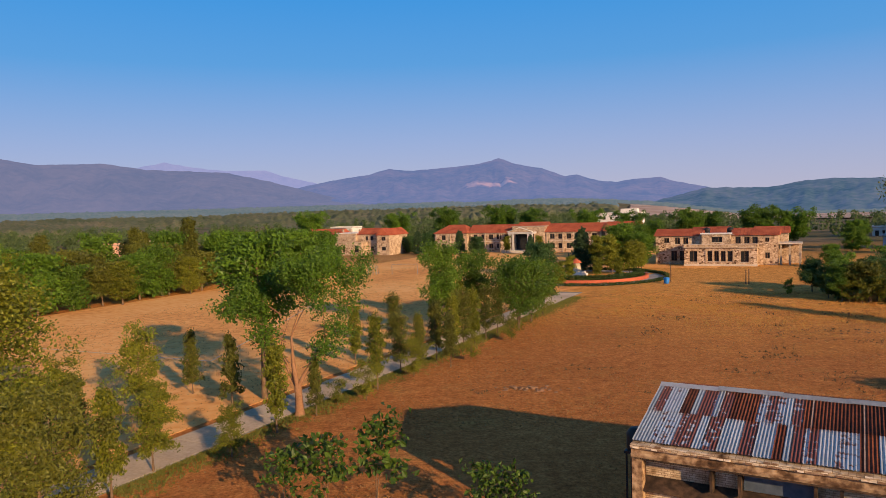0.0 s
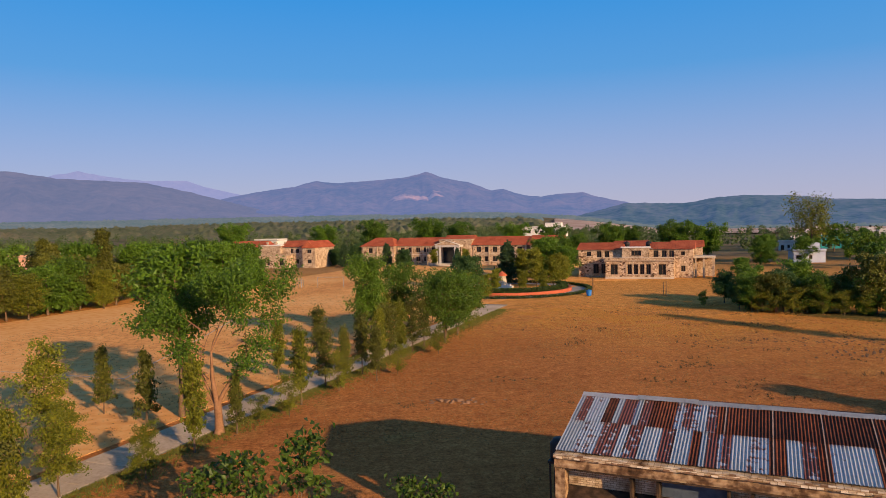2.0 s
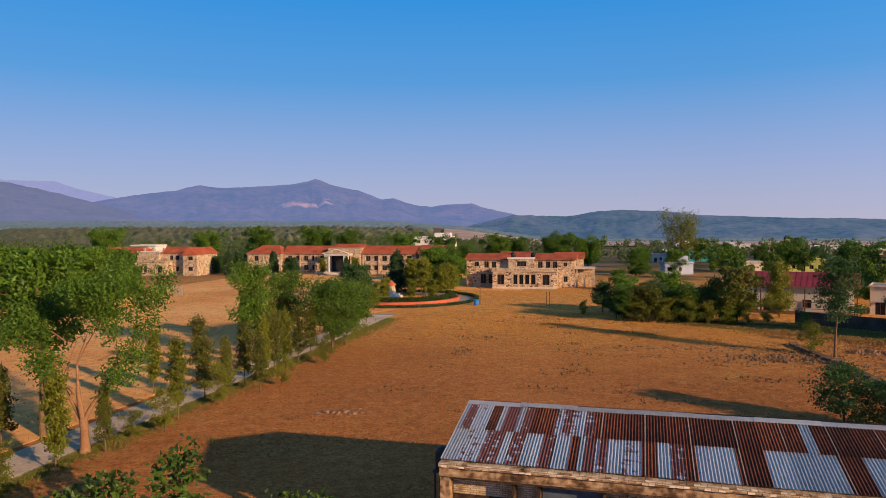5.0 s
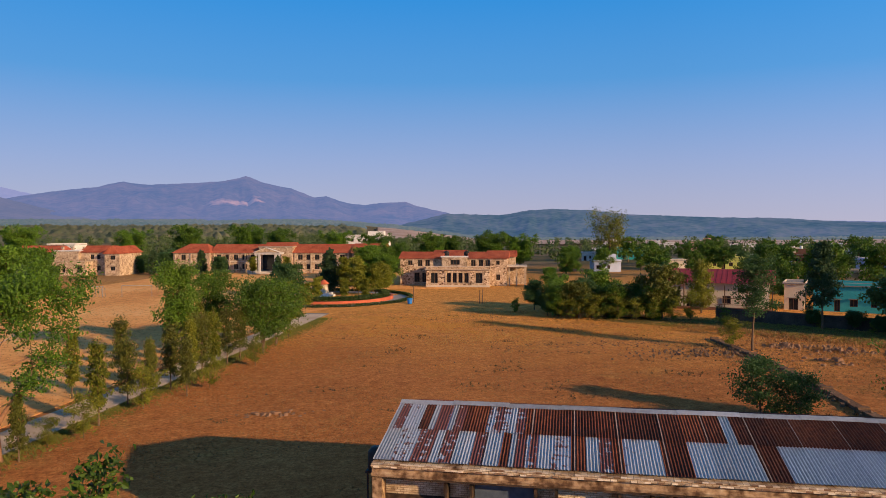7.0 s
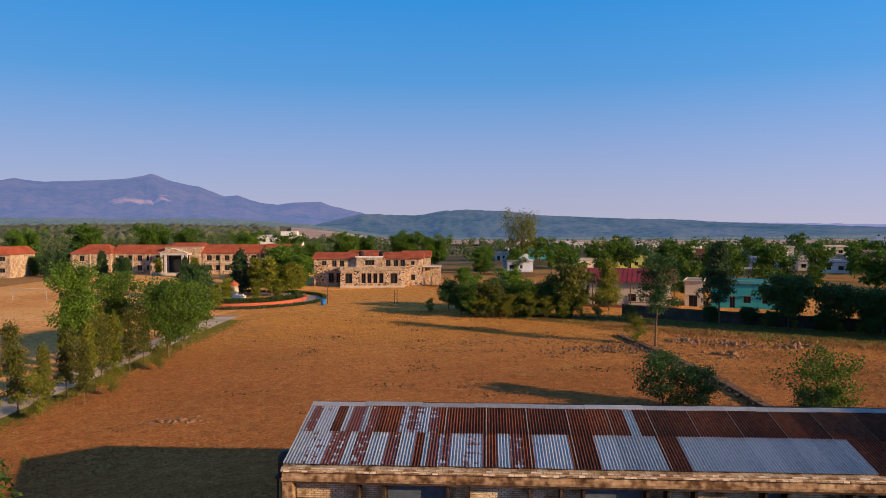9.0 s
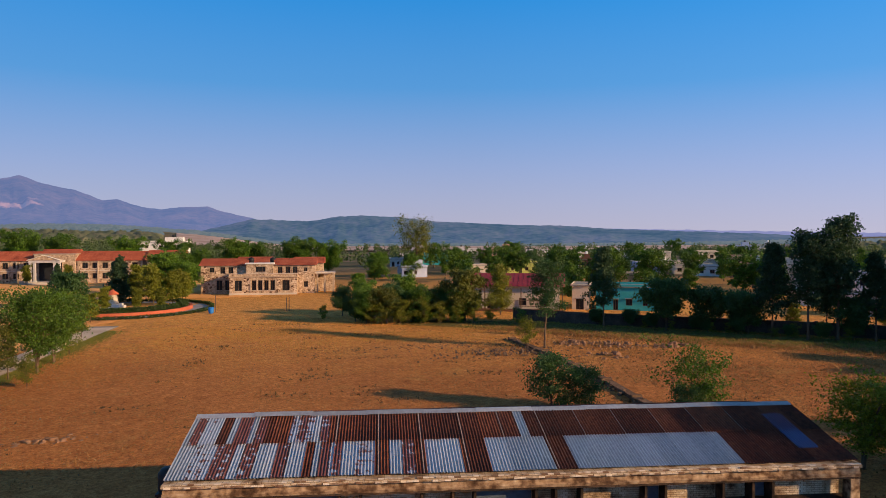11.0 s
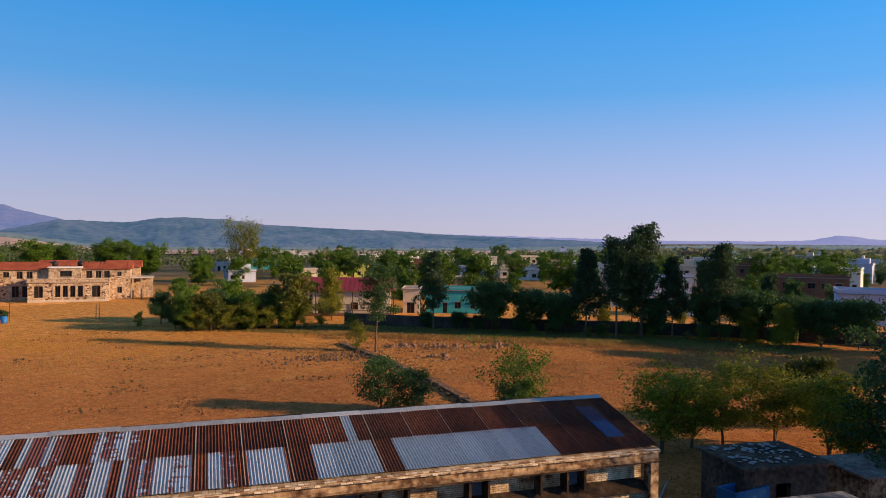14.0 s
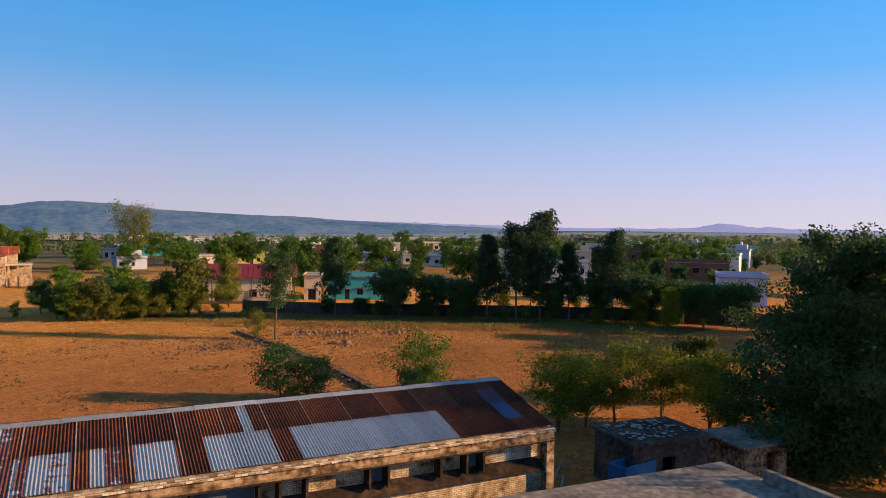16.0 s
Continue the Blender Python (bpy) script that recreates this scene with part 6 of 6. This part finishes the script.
def post(x, y, h, label, arm=0.0):
    t = thing("post", pose(x, y, 0, 0, 0, 20), label, "post")
    bm = bmesh.new()
    tube(bm, [Vector((0, 0, -0.05)), Vector((0.03, 0, h))], [0.09, 0.07], 8)
    part("shaft", bm, M["frame_wood"], t)
    if arm:
        bm = bmesh.new()
        tube(bm, [Vector((0, 0, h)), Vector((-arm, 0, h + 0.15))], [0.06, 0.05], 6)
        part("arm", bm, M["frame_wood"], t)


post(42.6, 131.6, 3.2, "thin weathered wooden post by the bin", 0.9)
post(54.4, 125.0, 2.7, "dark wooden post on the field", 0)
post(54.0, 125.3, 2.6, "second dark wooden post on the field", 0)


def goal(x, y, w, h, turn, label, depth=1.2):
    t = thing("football_goal", pose(x, y, 0, 0, 0, turn), label, "goal")
    bm = bmesh.new()
    for u in (0, w):
        tube(bm, [Vector((u, 0, 0)), Vector((u, 0, h))], [0.05, 0.05], 8)
    part("upright", bm, M["steel"], t)
    bm = bmesh.new()
    tube(bm, [Vector((0, 0, h)), Vector((w, 0, h))], [0.045, 0.045], 8)
    part("crossbar", bm, M["steel"], t)
    if w < 4:
        bm = bmesh.new()
        for u in (0, w / 3, 2 * w / 3, w):
            tube(bm, [Vector((u, 0, h)), Vector((u, depth, h * 0.8)), Vector((u, depth * 1.3, 0))], [0.04] * 3, 5)
        for z in (0.5, 1.0, 1.5, 2.0):
            tube(bm, [Vector((0, depth * 1.25, z * 0.85)), Vector((w, depth * 1.25, z * 0.85))], [0.03] * 2, 5)
        part("net_frame", bm, M["steel"], t)


goal(-18.0, 167.6, 2.0, 2.4, -15, "small rusty cage goal on the dry field")
goal(-12.3, 167.1, 6.4, 2.45, -18, "grey-white football goal on the dry field")

# ---- boundary wall, ditch, rubble ----
M["rubble"] = mat("grey_rubble", [(0.10, 0.065, 0.045), (0.26, 0.16, 0.10)], 0.95, 0.9, 5, 0.4)
M["dark_wall"] = mat("dark_stone_wall", [(0.05, 0.04, 0.035), (0.13, 0.10, 0.08)], 0.95, 0.8, 5, 0.5)


def line_wall(name, pts, h, thick, material, label, category="wall"):
    t = thing(name, Matrix(), label, category)
    for i, (p, q) in enumerate(zip(pts, pts[1:])):
        d = Vector((q[0] - p[0], q[1] - p[1], 0))
        bm = boxes((0, d.length, -thick / 2, thick / 2, -0.3, h))
        for e in list(bm.verts):
            e.co.z += 0.06 * noise.noise((e.co.x, i, 0)) if e.co.z > 0 else 0
        ob = part("wall_length", bm, material, t)
        ob.matrix_basis = pose(p[0], p[1], 0, 0, 0, math.degrees(math.atan2(d.y, d.x)))
        bm = boxes((-0.2, 0.25, -thick / 2 - 0.08, thick / 2 + 0.08, -0.3, h + 0.15))
        ob = part("pier", bm, material, t)
        ob.matrix_basis = pose(p[0], p[1], 0, 0, 0, math.degrees(math.atan2(d.y, d.x)))
    return t


line_wall("boundary_wall", [(80, 90), (86, 78), (92, 68.5), (98, 59), (103, 51), (108, 42), (113, 31), (117, 18), (119, 5)], 1.9, 0.35, M["dark_wall"], "long dark stone boundary wall under trees")
line_wall("low_stone_wall", [(64.6, 73.2), (61, 63), (57.5, 54.5), (54.2, 47.2), (50.7, 40.8), (47, 33)], 0.32, 0.8, M["rubble"], "low ruined stone wall along a ditch")
ground_strip("earth_lane", [(88, 92), (92, 94), (124, 44), (128, 8), (121, 8), (117, 40)], M["earth"], "bare earth lane behind the boundary wall", 0.05, "road")


def scatter_stones(name, n, cx, cy, sx, sy, turn, size, material, label, seed, zscale=0.6, hump=0.0):
    rnd = random.Random(seed)
    bm = bmesh.new()
    c, s = math.cos(radians(turn)), math.sin(radians(turn))
    for i in range(n):
        a, b = rnd.gauss(0, sx), rnd.gauss(0, sy)
        r = size * rnd.uniform(0.4, 1.3)
        z = hump * math.exp(-(a * a / (sx * sx) + b * b / (sy * sy)))
        x, y = cx + a * c - b * s, cy + a * s + b * c
        vs = [bm.verts.new((x + rnd.uniform(0.6, 1) * r * math.cos(k * 1.05), y + rnd.uniform(0.6, 1) * r * math.sin(k * 1.05), z - 0.1)) for k in range(6)]
        up = [bm.verts.new((x + rnd.uniform(0.3, 0.7) * r * math.cos(k * 1.05), y + rnd.uniform(0.3, 0.7) * r * math.sin(k * 1.05), z + r * zscale * rnd.uniform(0.6, 1))) for k in range(6)]
        bm.faces.new(up)
        for k in range(6):
            bm.faces.new((vs[k], vs[(k + 1) % 6], up[(k + 1) % 6], up[k]))
    return tagged(part(name, bm, material, None), label, "rubble", kind="stuff")


scatter_stones("rubble_heap", 220, 57, 66, 5.0, 2.4, -25, 0.2, M["rubble"], "spread of broken stones by the ditch", 3, hump=0.3)
scatter_stones("rubble_heap", 120, 52, 76, 6.5, 1.2, -15, 0.18, M["rubble"], "low line of broken stones", 4)
for k in range(9):
    f = k / 8
    scatter_stones("rubble_heap", 26, 64 - 14 * f, 71.5 - 32 * f, 2.4, 0.6, 66, 0.26, M["rubble"], "tumbled stones along the low wall", 30 + k, 0.7, 0.25)
for k, (x, y, n) in enumerate(((69, 66, 30), (73, 61, 30), (66, 57, 24), (78, 57, 26))):
    scatter_stones("earth_mound", n, x, y, 1.7, 0.8, -30, 0.42, M["earth"], "low clods of bare earth on rough grass", 50 + k, 0.5, 0.45)
scatter_stones("earth_mound", 50, 6.6, 57.2, 1.5, 0.5, -10, 0.3, M["earth"], "small mound of loose earth", 5, 0.4, 0.15)
scatter_stones("rubble_heap", 70, 71, 63, 4, 2, -30, 0.22, M["earth"], "earth heaps beyond the ditch", 6, 0.5, 0.5)
scatter_stones("field_stones", 90, 20, 75, 26, 26, 0, 0.13, M["rubble"], "scattered pale stones on the field", 8)


# ---- grass ----
def grass(name, count, place, h, material, label, seed, blades=5, width=0.05, lean=0.5):
    rng = np.random.default_rng(seed)
    p = []
    while len(p) < count:
        q = place(rng)
        if q is not None:
            p.append(q)
    p = np.repeat(np.array(p), blades, 0)
    n = len(p)
    p[:, :2] += rng.normal(0, h * 0.35, (n, 2))
    a = rng.uniform(0, 6.28, n)
    hh = h * rng.uniform(0.5, 1.3, n)
    d = rng.normal(0, lean, (n, 2)) * hh[:, None]
    w = np.stack([np.cos(a), np.sin(a)], 1) * width
    z0 = np.full((n, 1), -0.02)
    v = np.stack([np.concatenate([p[:, :2] - w, z0], 1), np.concatenate([p[:, :2] + w, z0], 1), np.concatenate([p[:, :2] + d, hh[:, None]], 1)], 1).reshape(-1, 3)
    f = np.arange(n * 3).reshape(-1, 3)
    tagged(part_arrays(name, v.tolist(), f.tolist(), material, None), label, "grass", kind="stuff")


M["straw"] = leaf_mat("straw", (0.22, 0.10, 0.035), (0.52, 0.30, 0.11), 0.3)
M["gold"] = leaf_mat("golden_grass", (0.42, 0.20, 0.05), (0.66, 0.38, 0.10), 0.3)
M["dead"] = leaf_mat("dead_weed", (0.07, 0.04, 0.02), (0.17, 0.11, 0.045), 0.2)
M["green_grass"] = leaf_mat("green_grass", (0.10, 0.12, 0.02), (0.26, 0.25, 0.05), 0.3)


def on_field(rng):
    u, v = rng.uniform(-33.5, 62), rng.uniform(26, 124)
    x, y = campus(u, v)
    if noise.noise((x * 0.08, y * 0.08, 3)) + 0.4 * rng.standard_normal() < -0.15:
        return None
    loc = SHED.inverted() @ Vector((x, y, 0))
    if -0.5 < loc.x < SL + 0.5 and -0.5 < loc.y < SD + 0.5:
        return None
    return (x, y)


def left_field(rng):
    return campus(rng.uniform(-95, -39), rng.uniform(30, 170))


def gold_band(rng):
    u, v = rng.uniform(-30, 30), rng.normal(108, 9)
    return campus(u, v) if noise.noise((u * 0.12, v * 0.2, 9)) > -0.15 else None


def weeds(rng):
    u, v = rng.uniform(-25, 40), rng.uniform(50, 118)
    return campus(u, v) if noise.noise((u * 0.16, v * 0.28, 5)) > 0.30 else None


def verge(rng):
    v = rng.uniform(25, 112)
    return campus(pu1 + abs(rng.normal(0, 1.1)) + 0.1, v)


def tall_strip(rng):
    f = rng.random()
    x, y = 66 + 30 * f, 84 - 56 * f
    return (x + rng.normal(0, 1.5) + 3, y + rng.normal(0, 1.8) + 1)


def rough_right(rng):
    return (rng.uniform(56, 100), rng.uniform(22, 76))


# green grassy ground, its colour darkened to carry the shade of the trees
M["green_shade_earth"] = mat("grassy_earth", [(0.07, 0.055, 0.022), (0.13, 0.11, 0.035), (0.24, 0.16, 0.06)], 1.0, 0.12, 1.4, 0.6, coords="World")
ground_strip("ground_verge", [(60, 97), (66, 88.5), (72, 83), (76, 77), (80, 66), (86, 56), (90, 46), (95, 36), (99, 26), (111, 22), (104, 42), (94, 60), (85, 79), (76, 91), (64, 100)], M["green_shade_earth"], "greenish rough grass along the boundary wall, tree shade painted in", 0.08)


def by_wall(rng):
    f, g = rng.random(), rng.random()
    return (66 + 33 * f + 15 * g, 88 - 62 * f + 3 * g)


grass("green_verge", 6000, by_wall, 0.25, M["green_grass"], "rough green grass along the boundary wall", 8, 5, 0.05)
grass("dry_grass", 42000, on_field, 0.09, M["straw"], "short dry straw-coloured grass", 1, 4, 0.03)
grass("dry_grass", 16000, left_field, 0.12, M["straw"], "thin dry grass on the sports field", 2, 3, 0.05)
grass("golden_grass", 9000, gold_band, 0.17, M["gold"], "golden dry grass band", 3, 5, 0.04)
grass("dead_weeds", 700, weeds, 0.2, M["dead"], "dark patches of dead weeds", 4, 6, 0.05)
grass("green_verge", 7000, verge, 0.18, M["green_grass"], "yellow-green grass along the path", 5, 5, 0.03)
grass("tall_dry_grass", 1800, tall_strip, 0.38, M["straw"], "tall dry grass along the shade line", 6, 6, 0.04, 0.25)
grass("rough_grass", 9000, rough_right, 0.16, M["straw"], "rough dry grass beyond the ditch", 7, 5, 0.045)


def shrub(x, y, h, label, leaf="leaf_olive", seed=1):
    plant_at(tree("dry_shrub", seed, h, h * 0.45, 0.1, int(240 * h), 0.16, label, "vase", trunk=0.03, stems=5, limbs=7, spread=0.18, leaf=leaf, twigs=3, category="bush"), x, y)


shrub(54.4, 110.6, 2.0, "small pale shrub on the field", "leaf_yellow", 51)
shrub(62, 98, 2.6, "dry leafless-looking shrub at the thicket", "leaf_olive", 52)
shrub(64, 97, 2.2, "dry shrub at the thicket edge", "leaf_olive", 53)
shrub(76.5, 84.5, 2.4, "small green shrub before the bungalow", "leaf_fresh", 54)
shrub(70, 76, 1.6, "low green shrub on rough grass", "leaf_olive", 55)

# ---- hut, slab roof and clutter beyond the shed ----
# dark mottled plaster for the outbuilding's walls and roof
M["hut_wall"] = mat("sooty_plaster", [(0.035, 0.028, 0.024), (0.10, 0.075, 0.06), (0.22, 0.14, 0.09)], 0.95, 0.6, 3.5, 0.5)
M["slab"] = mat("weathered_roof_concrete", [(0.11, 0.097, 0.088), (0.24, 0.21, 0.185), (0.40, 0.36, 0.31)], 0.9, 0.5, 3.2, 0.6, spread=0.3)
M["chips"] = mat("broken_slabs", [(0.20, 0.19, 0.19), (0.44, 0.42, 0.42)], 0.85, 0.8, 5, 0.3)


def hut():
    t = thing("hut", pose(38.6, 12.3, 0, 0, 0, -35), "small dark flat-roofed outbuilding with broken slabs on top", "hut")
    part("wall", wall_boxes(bmesh.new(), 0, 5.2, 0, 2.85, 0, 0.3, [(2.0, 0.0, 0.9, 2.0)]), M["hut_wall"], t)
    box_parts("wall", [(0, 0.3, 0.3, 3.6, 0, 2.85), (4.9, 5.2, 0.3, 3.6, 0, 2.85), (0.3, 4.9, 3.3, 3.6, 0, 2.85)], M["hut_wall"], t)
    part("roof", boxes((-0.2, 5.4, -0.25, 3.9, 2.853, 3.0)), M["hut_wall"], t)
    rnd = random.Random(4)
    for i in range(70):
        bm = bmesh.new()
        r = rnd.uniform(0.08, 0.24)
        x, y = rnd.uniform(0.3, 4.9), rnd.uniform(0.2, 3.4)
        prism(bm, [(r * rnd.uniform(0.6, 1) * math.cos(k * 1.26), r * rnd.uniform(0.6, 1) * math.sin(k * 1.26)) for k in range(5)], 0, 0.035)
        ob = part("broken_slab", bm, M["chips"], t)
        ob.matrix_basis = pose(x, y, 3.045 + 0.002 * (i % 10), 90 + rnd.uniform(-8, 8), rnd.uniform(-8, 8), rnd.uniform(0, 360))


hut()


def hut_two():
    t = thing("hut", pose(43.4, 7.6, 0, 0, 0, -35), "second low outbuilding with a tin-edged flat roof", "hut")
    part("wall", wall_boxes(bmesh.new(), 0, 3.4, 0, 2.4, 0, 0.3, [(1.9, 0.0, 0.85, 1.9)]), M["brick_old"], t)
    box_parts("wall", [(0, 0.3, 0.3, 3.0, 0, 2.4), (3.1, 3.4, 0.3, 3.0, 0, 2.4), (0.3, 3.1, 2.7, 3.0, 0, 2.4)], M["brick_old"], t)
    part("roof", boxes((-0.3, 3.7, -0.4, 3.3, 2.403, 2.52)), M["slab"], t)


hut_two()


def slab_building():
    t = thing("flat_roof_building", pose(23.2, 15.0, 0, 0, 0, -33.5), "flat weathered concrete roof of a low building", "building")
    box_parts("wall", [(0.3, 14.0, -16, -0.3, 0, 3.8)], M["brick_old"], t)
    part("roof", boxes((0, 14.3, -16.3, 0, 3.803, 4.0)), M["slab"], t)
    part("parapet", boxes((14.0, 14.3, -16.3, -2.6, 4.003, 4.5)), M["slab"], t)


slab_building()
t = thing("water_trough", pose(37.6, 13.0, 0, 0, 0, -20), "pale blue trough beside the outbuilding", "trough")
box_parts("side", [(0, 2.6, -0.8, -0.7, 0, 2.0), (0, 2.6, 0.3, 0.4, 0, 2.0), (0, 0.1, -0.7, 0.3, 0, 2.0), (2.5, 2.6, -0.7, 0.3, 0, 2.0)], M["blue_deep"], t)
part("bottom", boxes((0.1, 2.5, -0.7, 0.3, 1.2, 1.3)), M["blue_deep"], t)
for i, (x, y, turn, ln) in enumerate(((36.9, 15.2, -60, 3.2), (38.4, 16.8, 15, 3.6), (36.6, 15.6, 20, 2.8))):
    pi = thing("pipe", pose(x, y, 0.12, 0, 0, turn), "pale fallen pipe on the ground", "pipe", "pipes by the shed")
    bm = bmesh.new()
    tube(bm, [Vector((0, 0, 0)), Vector((ln, 0, 0.05))], [0.07, 0.07], 8)
    part("pipe_length", bm, M["steel"], pi)

# water tank near the end of the shed
t = thing("water_tank", SHED @ pose(-0.35, 1.9, 0, 0, 0, 0), "small black water tank on a stand beside the shed", "water tank")
bm = bmesh.new()
tube(bm, [Vector((0, 0, z)) for z in (4.6, 4.7, 5.3, 5.5, 5.55)], [0.42, 0.45, 0.45, 0.3, 0.12], 16)
part("tank_body", bm, M["tank"], t)
box_parts("stand", [(-0.4, -0.33, -0.4, -0.33, 0, 4.5), (0.33, 0.4, -0.4, -0.33, 0, 4.5), (-0.4, -0.33, 0.33, 0.4, 0, 4.5), (0.33, 0.4, 0.33, 0.4, 0, 4.5), (-0.45, 0.45, -0.45, 0.45, 4.5, 4.595)], M["tank"], t)

# path slabs: joints between cast lengths, kerb edge
for i in range(42):
    v = -18 + i * 3.2
    bm = boxes((pu0 + 0.06, pu1 - 0.06, v, v + 3.15, 0.0, 0.085))
    ob = tagged(part("path_slab", bm, M["concrete_slab"] if "concrete_slab" in M else M.setdefault("concrete_slab", mat("path_concrete", [(0.46, 0.36, 0.27), (0.64, 0.53, 0.41)], 0.9, 0.5, 5, 0.3, random=0.25)), None), "", "")
    ob.parent = bpy.data.objects["pavement_path"]
    ob.matrix_basis = pose(0, 0, 0, 0, 0, -27.4)

# pale bricks standing proud of the eaves course of the shed
bm = boxes((-0.112, 0.112, -0.014, 0.05, -0.034, 0.034))
brick_mesh = bpy.data.meshes.new("brick")
bm.to_mesh(brick_mesh)
bm.free()
brick_mesh.materials.append(M["brick_pale"])
brick_rng = random.Random(12)
for row, z in enumerate((5.455, 5.535)):
    for i in range(112):
        if brick_rng.random() < 0.3:
            continue
        ob = new("brick", brick_mesh)
        ob.parent = the_shed
        ob.matrix_basis = pose(0.2 + i * 0.241 + 0.12 * row, (-0.376, -0.33)[row] - 0.003 * brick_rng.random(), z + 0.006 * math.sin(i * 0.7), (-8, 25)[row], brick_rng.uniform(-1.5, 1.5), 0)
